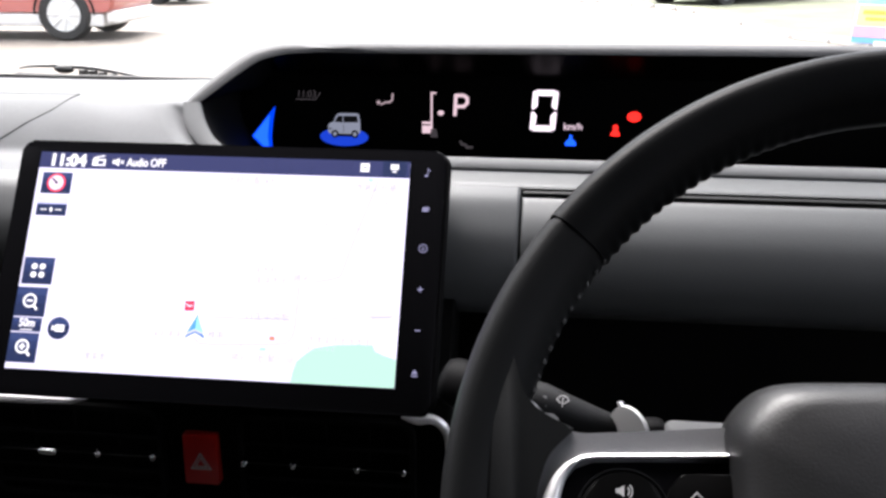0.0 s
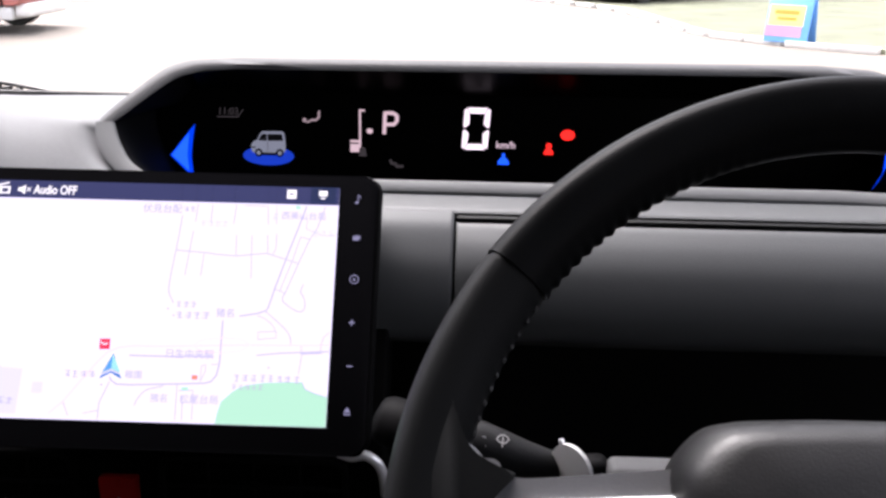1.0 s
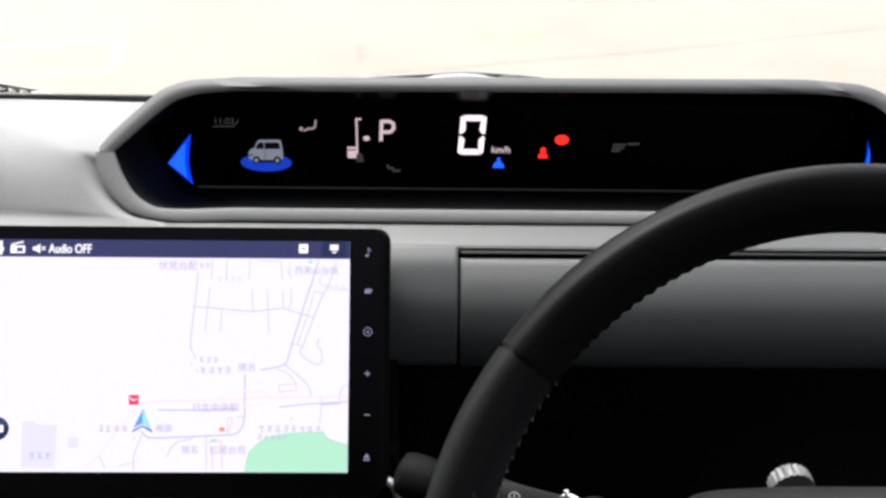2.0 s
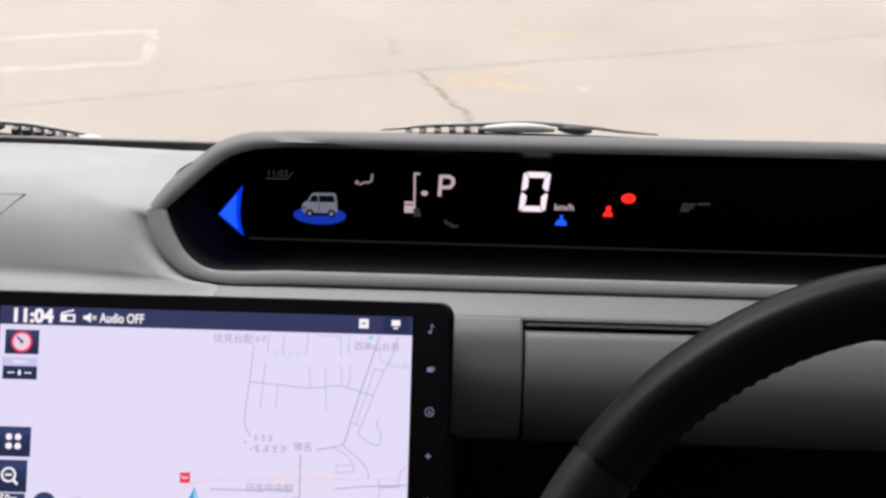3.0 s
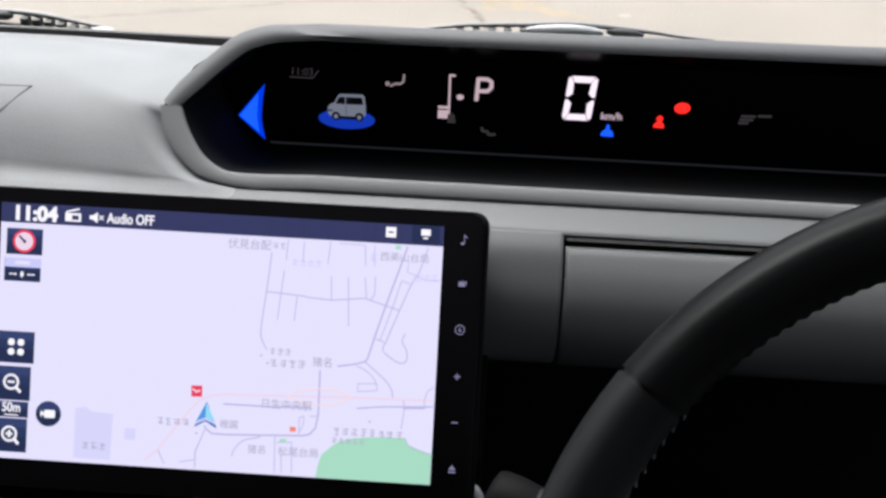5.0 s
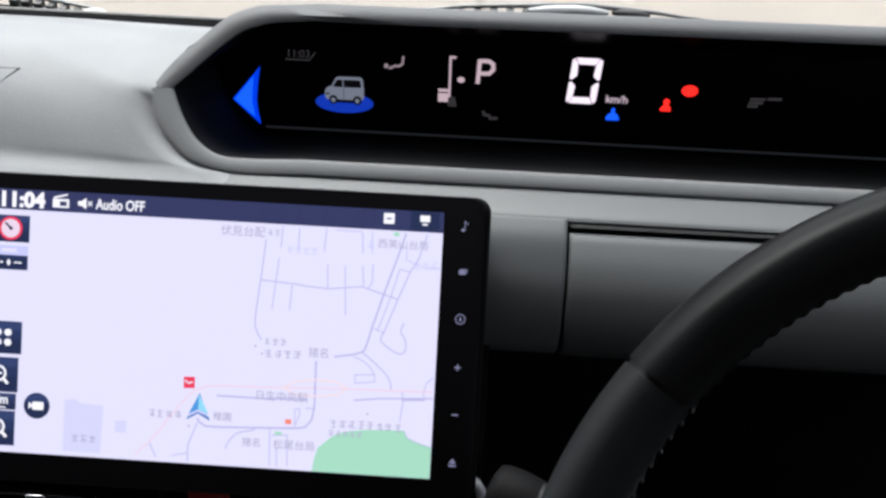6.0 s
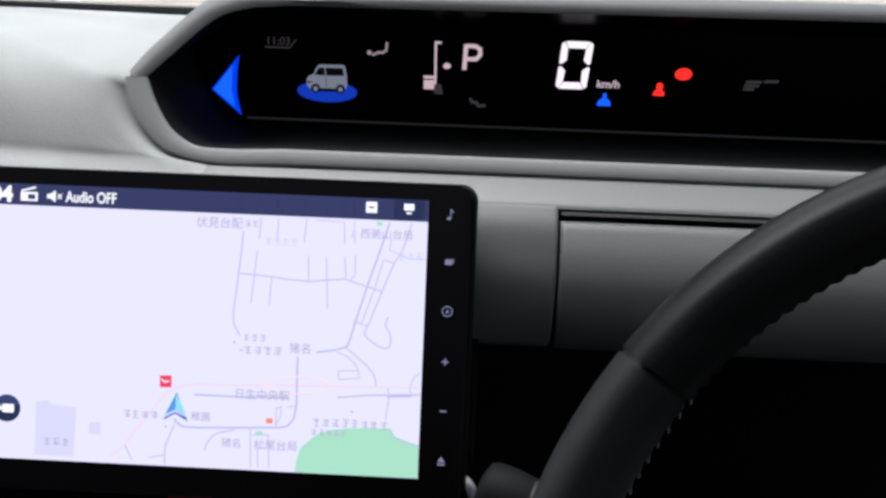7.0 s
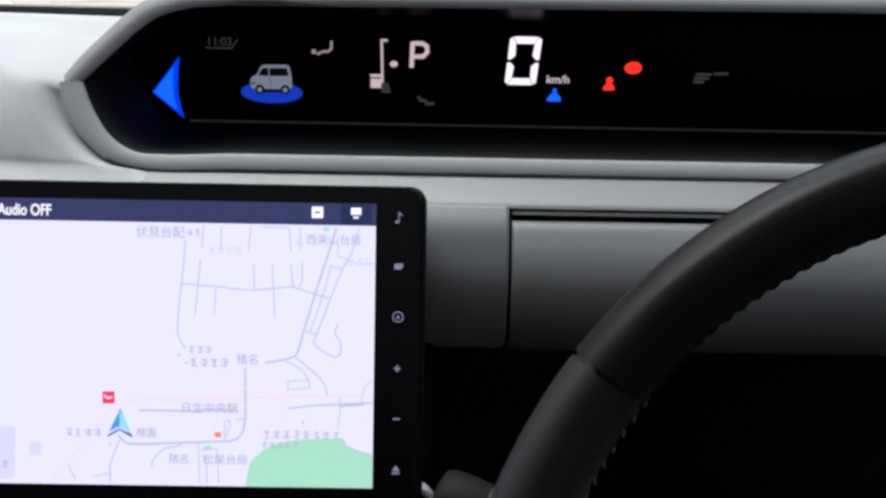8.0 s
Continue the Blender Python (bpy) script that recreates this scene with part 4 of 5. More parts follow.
road([(-2.9, -37.1), (-2.3, -38.6), (0.7, -40.6), (7, -40.7), (26.3, -39.8), (42, -39), (45.1, -38.2), (47.6, -35.1), (48.6, -29.3), (48.4, -8.8)], 0.8, G_ROADGREY, 2)
road([(-2.8, -39.4), (-6.6, -49.4), (-6.5, -57.1)], 0.6, G_ROAD)
road([(-13.7, -54.6), (-7, -53.1)], 0.5, G_ROAD)
road([(10.1, -50.3), (11.6, -46.5), (15.3, -42.8), (21.9, -41.1), (22.3, -40.1)], 0.6, G_ROAD, smooth=True)
road([(29.4, -39.7), (29.9, -56.5)], 0.5, G_ROAD)
road([(32.6, -47.9), (33.1, -56.6)], 0.5, G_ROAD)
road([(30.4, -42.8), (37.1, -42.4), (37.8, -56.3)], 0.5, G_ROAD)
road([(44.7, -30.1), (48.4, -29.7)], 0.5, G_ROAD)
road([(40.2, -38.5), (40.1, -30.8), (42.1, -30.2), (42.2, -33.3), (40.4, -37.7)], 0.45, G_ROAD)
road([(65.8, -25.1), (77.1, -23.7), (100.4, -22.3)], 0.7, G_ROADGREY)
road([(86.6, -23.8), (96.8, -23.2)], 0.7, G_ROADGREY)
road([(86.7, -20.2), (87.4, -24), (86.3, -33.3)], 0.5, G_ROAD)
road([(96.3, -23.5), (96.1, -19.6), (97.2, -15.6), (99.9, -13.2)], 0.5, G_ROAD)
road([(65.7, -13.9), (74.3, -13.4), (74.5, -16.5), (65.9, -17.5)], 0.45, G_ROAD, closed=True)
road([(34.9, -21.4), (39.2, -18.5), (48.8, -17.2), (57.5, -17.5), (62.6, -20.1), (58.8, -23.1), (49.2, -24.5), (39.5, -24)], 0.8, G_PEACH, 2, closed=True)
road([(88.3, -37.1), (89, -38.7), (90.1, -40.5), (94.6, -42.3), (100.2, -43.8)], 0.4, G_PARKEDGE, 3)
flat("map_mark", [(-9.4, -24.3), (-9.6, -19.3), (-4.7, -19.1), (-4.6, -24.1)], G_REDMARK, "small red map mark", 3)
flat("map_mark", [(-9, -20.3), (-7.3, -21.5), (-5.5, -21), (-5.5, -21.8), (-7.3, -22.4), (-8.9, -21.3)], G_PINK, "", 4)
flat("map_mark", [(36.1, -37.4), (36, -35.3), (38.7, -35.3), (38.8, -37.4)], G_ORANGEMARK, "small orange map mark", 3)
flat("position_arrow", [(-2.3, -26.2), (2.7, -38.1), (-2.5, -35.2), (-7.6, -38.1)], G_ARROWDARK, "blue position arrow", 4)
flat("position_arrow", [(-2.4, -26.5), (1.8, -35), (-2.5, -33.4)], G_ARROWLIGHT, "pale lit side of the arrow", 5)
flat("position_arrow", [(-2.5, -26.8), (-2.6, -33.4), (-6.7, -35.4)], G_ARROWMID, "", 5)
flat("position_arrow", [(-6.7, -35.4), (-2.6, -33.4), (1.6, -35.1), (2, -36.3), (-2.5, -34.5), (-7, -36.8)], G_LABELBLUE, "", 6)
flat("map_dot", ellipse(-6.5, -41, 0.5, 0.5, 8), G_LABEL)
flat("map_dot", ellipse(72, -30.8, 0.5, 0.5, 8), G_LABEL)
flat("map_dot", ellipse(21.4, -3.8, 0.5, 0.5, 8), G_LABEL)
flat("map_dot", ellipse(24.4, -7, 0.5, 0.5, 8), G_LABEL)
flat("map_mark", [(79.6, 47.5), (79.5, 49.3), (81.8, 49.3), (81.9, 47.5)], G_PARK, "", 1)
flat("map_mark", [(31.7, -42.7), (31.6, -41.1), (34.8, -41), (34.8, -42.6)], G_PARK, "", 1)
for x, y, n, sz, m_ in ((33.5, 39.2, 4, 3.00, G_LABELBLUE), (88.8, 35.5, 3, 3.22, G_LABELBLUE), (25.2, -1.5, 3, 3.04, G_LABEL), (25.7, -6.7, 4, 3.65, G_LABEL), (55.2, -40.2, 5, 2.73, G_LABEL), (55.5, -36, 8, 3.54, G_LABEL), (-24.7, -36.2, 4, 3.35, G_LABEL), (-58.6, -49.6, 3, 3.39, G_LABEL), (24.2, 46.2, 2, 2.96, G_LABEL), (68.1, 43.3, 1, 3.83, G_LABELBLUE)):
    bar_label(x, y, n, sz, m_)
for words, x, y, sz in (("伏見台配", 13.85, 45.8, 4.92), ("西美山台局", 83.8, 43.85, 4.45), ("日生中央駅", 33.9, -25.7, 4.70), ("稚園", 8.3, -36.15, 4.22), ("猪名", 49.45, -5.45, 4.69), ("猪名", 21.6, -46.75, 4.33), ("松尾台局", 40.45, -46.9, 4.66)):
    letters(words, sz * S, G_LABEL, screen, x * S, y * S, 0.0007, name="map_lettering", bold=0.004, label="small violet grey map writing")
# status bar
flat("status_bar", [(-100, 50.0), (100.7, 50.0), (100.7, 58.9), (-100, 58.9)], G_BAR, "dark blue status bar", 2)
for x in (22.6, 30.0, 37.8, 49.0, 65.5, 70.0):
    road([(x, 50.2), (x + 0.3, 58.7)], 0.5, G_BARLINE, 2.3, name="bar_line")
letters("11:04", 0.0090, G_WHITE, screen, -0.0843, 0.0541, 0.0008, 0.0, bold=0.045, name="clock_lettering", stretch=1.03, label="white clock digits reading 11:04")
letters("Audio OFF", 0.0064, G_WHITE, screen, -0.0406, 0.0540, 0.0008, 0.0, bold=0.02, name="audio_letters", stretch=0.75, label="white words Audio OFF")
flat("radio_icon", [(-70.6, 51.8), (-63.4, 51.8), (-63.4, 55.6), (-70.6, 55.6)], G_WHITE, "", 3)
road([(-70.2, 56.0), (-64.2, 57.6)], 0.8, G_WHITE, 3, name="radio_icon")
flat("radio_icon", [(-67.4, 52.6), (-64.4, 52.6), (-64.4, 54.6), (-67.4, 54.6)], G_BAR, "", 4)
flat("speaker_icon", [(-59.4, 53.2), (-58.0, 53.2), (-55.8, 51.7), (-55.8, 56.6), (-58.0, 55.1), (-59.4, 55.1)], G_WHITE, "", 3)
road([(-55.0, 53.2), (-53.2, 55.2)], 0.5, G_WHITE, 3, name="speaker_icon")
road([(-55.0, 55.2), (-53.2, 53.2)], 0.5, G_WHITE, 3, name="speaker_icon")
flat("status_button", [(74.8, 52.8), (79.4, 52.8), (79.4, 57.4), (74.8, 57.4)], G_WHITE, "", 3)
road([(76.0, 55.1), (78.2, 55.1)], 0.7, G_BAR, 4, name="status_button")
flat("status_button", [(86.5, 50.8), (99.0, 50.8), (99.0, 59.0), (86.5, 59.0)], G_BUTTON, "", 3)
flat("status_button", [(90.6, 54.4), (94.8, 54.4), (94.8, 57.2), (90.6, 57.2)], G_WHITE, "", 4)
flat("status_button", [(91.6, 52.9), (93.8, 52.9), (93.8, 53.7), (91.6, 53.7)], G_WHITE, "", 4)
# side buttons


def key(x0, x1, y0, y1, label):
    b = flat("screen_button", [(x0, y0), (x1, y0), (x1, y1), (x0, y1)], G_BUTTON, label, 2)
    for k, m_ in enumerate((G_BUTTONMID, G_BUTTONTOP)):
        low = y0 + (y1 - y0) * (0.45 + 0.28 * k)
        part("sheen", plate([(x * S, y * S) for x, y in ((x0 + 0.3, low), (x1 - 0.3, low), (x1 - 0.3, y1 - 0.3), (x0 + 0.3, y1 - 0.3))], 0.0003, 0.00057 + 0.00003 * k), m_, b, "lighter upper part", 0)


key(-97.0, -80.6, 35.6, 47.4, "navy button with a red dial")
for rad, m_, lev in ((5.2, G_REDMARK, 3), (4.1, G_PINK, 4)):
    flat("dial_icon", ellipse(-88.9, 41.6, rad, rad), m_, "", lev)
road([(-91.2, 44.0), (-88.7, 41.6)], 0.9, G_BUTTON, 5, name="dial_icon")
flat("dial_icon", ellipse(-88.7, 41.6, 0.8, 0.8, 10), G_BUTTON, "", 5)
key(-97.6, -81.0, 23.4, 34.0, "navy button with a dotted line")
flat("button_band", [(-97.4, 29.8), (-81.0, 29.8), (-81.0, 34.0), (-97.4, 34.0)], G_LABELBLUE, "pale violet band", 3)
road([(-92.6, 31.9), (-86.0, 31.9)], 1.5, G_MAP, 4, name="text_bar")
for x in (-94.4, -92.6, -86.2, -84.4):
    road([(x - 0.7, 26.6), (x + 0.7, 26.6)], 0.7, G_WHITE, 3, name="dot_icon")
flat("dot_icon", [(-89.4, 24.9), (-88.5, 26.6), (-89.4, 28.3), (-90.3, 26.6)], G_WHITE, "", 3)
key(-99.0, -82.5, -13.9, 0.5, "navy button with four dots")
for dx in (-2.2, 2.2):
    for dy in (-2.2, 2.2):
        flat("dot_icon", ellipse(-90.8 + dx, -6.6 + dy, 1.6, 1.6, 14), G_WHITE, "", 3)
for y0, y1, plus in ((-31.0, -15.5, False), (-54.8, -39.4, True)):
    key(-100, -83.6 if not plus else -84.4, y0, y1, "navy zoom button")
    cy = (y0 + y1) / 2 + 0.6
    road(ellipse(-92.4, cy, 3.2, 3.2, 22), 1.0, G_WHITE, 3, closed=True, name="zoom_icon")
    road([(-90.0, cy - 2.4), (-88.0, cy - 4.6)], 1.3, G_WHITE, 3, name="zoom_icon")
    road([(-94.0, cy), (-90.8, cy)], 1.0, G_WHITE, 3, name="zoom_icon")
    if plus:
        road([(-92.4, cy - 1.6), (-92.4, cy + 1.6)], 1.0, G_WHITE, 4, name="zoom_icon")
key(-100, -84.2, -38.8, -31.6, "navy scale button")
letters("50m", 0.0060, G_WHITE, screen, -0.0918, -0.0344, 0.0008, name="scale_letters", stretch=0.82)
road([(-95.0, -37.8), (-88.6, -37.8)], 0.5, G_WHITE, 3, name="scale_line")
cam_button = flat("round_button", ellipse(-74.7, -36.3, 5.8, 5.8, 32), G_BUTTON, "round navy camera button", 2)
part("sheen", plate([(x * S, y * S) for x, y in ellipse(-74.7, -36.3, 5.5, 5.5, 20, 15, 165)], 0.0003, 0.00058), G_BUTTONTOP, cam_button, "lighter upper part", 0)
flat("camera_icon", round_off([(-76.6, -38.1), (-71.6, -38.1), (-71.6, -34.5), (-76.6, -34.5)], 0.6, 2), G_WHITE, "", 4)
flat("camera_icon", [(-76.4, -36.3), (-78.2, -37.8), (-78.2, -34.8)], G_WHITE, "", 4)
# touch keys on the bezel
KX = 110.2


def touch(name, bms, label):
    ob = part(name, join(*bms), G_KEY, nav, label, 0)
    mid = sum((v.co for v in ob.data.vertices), Vector()) / len(ob.data.vertices)
    for v in ob.data.vertices:
        v.co.x, v.co.y = mid.x + (v.co.x - mid.x) * 0.82, mid.y + (v.co.y - mid.y) * 0.82
    ob.location.z = 0.0001
    return ob


def mm(pts):
    return [(x * S, y * S) for x, y in pts]


K0, K1 = -0.0002, 0.0002
touch("touch_key", [plate(mm(ellipse(KX - 1.0, 51.6, 1.0, 0.8, 10)), K0, K1), stroke(mm([(KX - 0.1, 51.6), (KX - 0.1, 56.2), (KX + 1.6, 54.6)]), 0.0005, K0, K1)], "pale music note key")
touch("touch_key", [plate(mm([(KX - 2.2, 32.2), (KX + 1.4, 32.2), (KX + 1.4, 34.8), (KX - 2.2, 34.8)]), K0, K1), plate(mm([(KX - 1.2, 35.2), (KX + 2.2, 35.2), (KX + 2.2, 33.0), (KX + 1.7, 33.0), (KX + 1.7, 35.0), (KX - 1.2, 35.0)]), K0, K1)], "pale layered pages key")
touch("touch_key", [stroke(mm(ellipse(KX, 13.1, 2.5, 2.5, 22)), 0.0005, K0, K1, True), plate(mm([(KX, 14.4), (KX + 0.9, 12.2), (KX - 0.9, 12.2)]), K0, K1)], "pale round arrow key")
touch("touch_key", [stroke(mm([(KX - 1.7, -8.1), (KX + 1.7, -8.1)]), 0.0007, K0, K1), stroke(mm([(KX, -9.8), (KX, -6.4)]), 0.0007, K0, K1 + 0.0001)], "pale plus key")
touch("touch_key", [stroke(mm([(KX - 1.7, -28.9), (KX + 1.7, -28.9)]), 0.0007, K0, K1)], "pale minus key")
touch("touch_key", [plate(mm([(KX, -47.6), (KX + 1.9, -50.4), (KX - 1.9, -50.4)]), K0, K1), stroke(mm([(KX - 1.9, -51.6), (KX + 1.9, -51.6)]), 0.0008, K0, K1)], "pale eject key")

# ---- steering wheel ----
wheel = thing("steering_wheel", pose(0.333, -0.1137, 0.9225, 90 - math.degrees(0.5521), 0, 0), "black leather steering wheel with silver trimmed spoke", "steering wheel")
R, r = 0.1852, 0.0150


# the grip's section: a crest near the outer edge, a flatter face towards the driver
SECTION = [(p.x, p.y) for p in catmull([(1.0, 0.0, 0), (0.97, 0.42, 0), (0.83, 0.80, 0), (0.56, 1.0, 0), (0.20, 0.96, 0), (-0.25, 0.80, 0), (-0.65, 0.53, 0), (-0.92, 0.14, 0), (-1.0, -0.25, 0), (-0.86, -0.70, 0), (-0.5, -1.05, 0), (0.0, -1.2, 0), (0.5, -1.05, 0), (0.86, -0.55, 0), (1.0, 0.0, 0)], 2)][:-1]


def arc(a0, a1, steps, radius, wave=0.0):
    rings = []
    for i in range(steps + 1):
        a = radians(a0 + (a1 - a0) * i / steps)
        ring = []
        for p, q in SECTION:
            out, up = radius * p, radius * q
            if p < -0.75:
                out += 0.0006 * (-p - 0.75) / 0.25 * math.cos(a * 168) * wave * min(max((abs(math.degrees(a) - 90) - 12) / 22, 0), 1)
            ring.append(((R + out) * math.cos(a), (R + out) * math.sin(a), up))
        rings.append(ring)
    return rings


SEAM = 143.4
part("rim", loft(arc(180 - SEAM + 0.3, SEAM - 0.3, 330, r * 1.015, wave=1.0)), M_LEATHER, wheel, "black leather top of the rim", 60)
part("rim_side", loft(arc(SEAM + 0.3, 232, 240, r, wave=0.6)), M_LEATHER_SIDE, wheel, "smooth dark grey leather side grip", 60)
part("rim_side", loft(arc(-52, 180 - SEAM - 0.25, 50, r * 1.0)), M_LEATHER_SIDE, wheel, "smooth dark grey leather side grip", 60)
part("rim_bottom", loft(arc(232.5, 307.5, 40, r)), M_LEATHER, wheel, "", 60)
for a in (SEAM, 180 - SEAM):
    part("seam", loft(arc(a - 0.4, a + 0.4, 2, r * 0.93)), M_BLACK, wheel, "dark joint in the leather", 60)
stitch = None
for a in [143 + 2.1 * k for k in range(0, 14)] + [38 - 2.1 * k for k in range(1, 14)]:
    ang = radians(a)
    if stitch is None:
        b = box(-0.0006, 0.0006, -0.0016, 0.0016, -0.0005, 0.0005, 0.0003, 1)
        stitch = part("stitch", b, M_THREAD, wheel)
        one = stitch
    else:
        one = new("stitch", stitch.data)
        one.parent = wheel
    rad = R - r * 0.95
    one.matrix_basis = Matrix.Translation((rad * math.cos(ang), rad * math.sin(ang), 0.0014)) @ Matrix.Rotation(ang + 0.5, 4, "Z")


def spoke(side):
    drop = 0.0065
    f = (lambda p: [(x * side, y - drop) for x, y in p])
    top = [(-0.178, 0.052), (-0.1645, 0.050), (-0.1575, 0.0400), (-0.1470, 0.0365), (-0.120, 0.0388), (-0.0840, 0.0425), (-0.06, 0.041), (-0.06, -0.030), (-0.12, -0.042), (-0.150, -0.058), (-0.178, -0.060)]
    o = round_off(f(top), 0.006, 3)
    sp = part("spoke", plate(o if side > 0 else o[::-1], -0.012, 0.006, 0.003), M_SPOKE, wheel, "dark grey spoke", 50)
    root = round_off(f([(-0.180, 0.080), (-0.1715, 0.062), (-0.1685, 0.052), (-0.1640, 0.0460), (-0.156, 0.0415), (-0.147, 0.0385), (-0.150, 0.0355), (-0.1575, 0.028), (-0.1615, 0.015), (-0.163, -0.03), (-0.180, -0.05)]), 0.005, 3)
    b = plate(root, -0.008, 0.0085, 0.004)
    for v in b.verts:
        if v.co.z > 0.003:
            v.co.z += 0.0040 * min(max((abs(v.co.x) - 0.152) / 0.018, 0), 1)
    part("spoke_root", b, M_LEATHER_SIDE, sp, "dark leather flowing from the rim into the spoke", 60)
    tr = [(-0.1570, -0.030), (-0.1572, -0.005), (-0.1562, 0.008), (-0.1530, 0.0185), (-0.1480, 0.0250), (-0.1410, 0.0278), (-0.120, 0.0292), (-0.0780, 0.0318)]
    t2 = [(p.x, p.y) for p in catmull([(x * side, y - drop, 0) for x, y in tr], 5)]
    left, right = ribbon(t2, 1.0)
    rings = []
    for k, (p, a, b) in enumerate(zip(t2, left, right)):
        u = k / (len(t2) - 1)
        w = 0.0120 - 0.0096 * min(u / 0.6, 1)
        p = Vector(p)
        a, b = p + (a - p) * w, p + (b - p) * w
        c = (a + b) / 2
        rings.append([Vector((*(c + (a - c) * math.cos(g)), 0.0065 + 0.0036 * math.sin(g))) for g in (math.pi * q / 8 for q in range(9))] + [Vector((b.x, b.y, 0.0)), Vector((a.x, a.y, 0.0))])
    part("trim", loft(rings), M_SILVER, sp, "satin silver trim line", 50)
    face = [(-0.1550, -0.035), (-0.1550, 0.005), (-0.1515, 0.0165), (-0.1468, 0.0228), (-0.1400, 0.0255), (-0.120, 0.0268), (-0.0700, 0.0290), (-0.07, -0.035)]
    part("switch_panel", plate(f(face), 0.0, 0.0072), M_GLOSS, sp, "gloss black switch panel", 40)
    part("switch_knob", plate(ellipse(-0.1280 * side, 0.0070 - drop, 0.0165, 0.0155, 36), 0.007, 0.0105, 0.0015), M_SHIELD, sp, "round black control pad", 50)
    part("switch_ring", stroke(ellipse(-0.1280 * side, 0.0070 - drop, 0.0178, 0.0168, 40), 0.0008, 0.007, 0.009, True), M_RECESS, sp)
    part("switch_key", plate(round_off(f([(-0.1120, 0.0150), (-0.1060, 0.0230), (-0.0780, 0.0245), (-0.0780, 0.0020), (-0.1080, 0.0020)]), 0.002, 3), 0.007, 0.0092, 0.0006), M_SHIELD, sp, "black seek key", 50)
    part("key_mark", stroke(f([(-0.1022, 0.0140), (-0.1000, 0.0163), (-0.0978, 0.0140)]), 0.0006, 0.0092, 0.0096), M_PRINT, sp, "white arrow mark")
    for k, rr in enumerate((0.0018, 0.003)):
        part("key_mark", stroke(ellipse(-0.1278 * side, 0.0152 - drop, rr, rr * 1.1, 8, -50, 50), 0.0005, 0.0104, 0.0109), M_PRINT, sp)
    part("key_mark", plate(f([(-0.1312, 0.0143), (-0.1300, 0.0143), (-0.1280, 0.0130), (-0.1280, 0.0174), (-0.1300, 0.0161), (-0.1312, 0.0161)]), 0.0104, 0.0109), M_PRINT, sp, "white speaker mark")
    return sp


spoke(1)
spoke(-1)
cover = [(-0.0815, -0.050), (-0.0835, 0.015), (-0.0862, 0.0375), (-0.0795, 0.0475), (-0.0715, 0.0545), (-0.0600, 0.0568), (-0.03, 0.0583), (0.03, 0.0583), (0.0600, 0.0568), (0.0715, 0.0545), (0.0795, 0.0475), (0.0862, 0.0375), (0.0835, 0.015), (0.0815, -0.050), (0.055, -0.075), (-0.055, -0.075)]
o = round_off(cover, 0.010, 4)
rings = [[Vector((x * s * 1.04, (y + 0.007) * s - 0.0092, z)) for x, y in o] for s, z in ((0.94, -0.022), (0.985, -0.012), (1.0, -0.002), (0.998, 0.007), (0.985, 0.015), (0.955, 0.0220), (0.91, 0.0265), (0.84, 0.0292), (0.66, 0.0312), (0.4, 0.0325), (0.15, 0.0330))]
part("airbag_cover", loft(rings), M_PADCOVER, wheel, "grained dark grey airbag cover", 60)

# steering column and stalks
col = thing("steering_column", pose(0, 0, 0), "black steering column shroud behind the wheel", "steering column")
rings = []
for y, w, z0, z1 in ((-0.075, 0.055, 0.845, 0.915), (-0.06, 0.072, 0.835, 0.925), (-0.04, 0.080, 0.82, 0.915), (0.03, 0.082, 0.75, 0.82), (0.12, 0.082, 0.68, 0.74)):
    rings.append([Vector((0.3356 + x, y, z)) for x, z in rounded(-w, w, z0, z1, 0.022, 5)])
part("shroud", loft(rings), M_BLACK, col, "", 50)
part("shroud_collar", box(0.2275, 0.44, -0.066, -0.050, 0.905, 0.9335, 0.004, 3), M_VISOR, col, "grey top edge of the shroud", 50)
part("knurled_cap", plate([(0.010 * (1 + 0.08 * (k % 2)) * math.cos(2 * math.pi * k / 40), 0.010 * (1 + 0.08 * (k % 2)) * math.sin(2 * math.pi * k / 40)) for k in range(40)], 0, 0.008, 0.0008), M_WIPER_GREY, col, "small grey knurled cap").matrix_basis = pose(0.320, -0.042, 0.9372, 90, 0, 0)

stalk = thing("wiper_stalk", pose(0, 0, 0), "black wiper stalk behind the wheel rim", "stalk")
part("arm", tube([(0.226, -0.045, 0.9175), (0.215, -0.047, 0.9210), (0.205, -0.050, 0.9255), (0.195, -0.053, 0.9300), (0.185, -0.056, 0.9345), (0.172, -0.057, 0.940), (0.155, -0.055, 0.943), (0.146, -0.052, 0.944)], [0.006, 0.0064, 0.0068, 0.0078, 0.0090, 0.0098, 0.0100, 0.0092], 18), M_ROOT, stalk, "", 60)
part("knob", tube([(0.148, -0.052, 0.9410), (0.146, -0.0515, 0.9415), (0.138, -0.0485, 0.9428), (0.131, -0.046, 0.944), (0.1280, -0.045, 0.9445), (0.1268, -0.0445, 0.9447)], [0.0100, 0.0112, 0.0117, 0.0112, 0.0098, 0.006], 18), M_STALK, stalk, "ribbed black end knob", 60)
part("root", box(0.217, 0.229, -0.058, -0.046, 0.918, 0.9325, 0.004, 3), M_STALK, stalk, "dark stalk root", 50)
fan = [(p[0], p[1]) for p in ellipse(0, -0.0015, 0.0036, 0.0052, 9, 35, 145)] + [(-0.0011, -0.0002), (0.0011, -0.0002)]
mk = part("wiper_mark", join(stroke(fan, 0.0005, 0, 0.0003, True), stroke([(0, -0.0022), (0, 0.0028)], 0.0005, 0, 0.0003)), M_PRINT, stalk, "white wiper symbol")
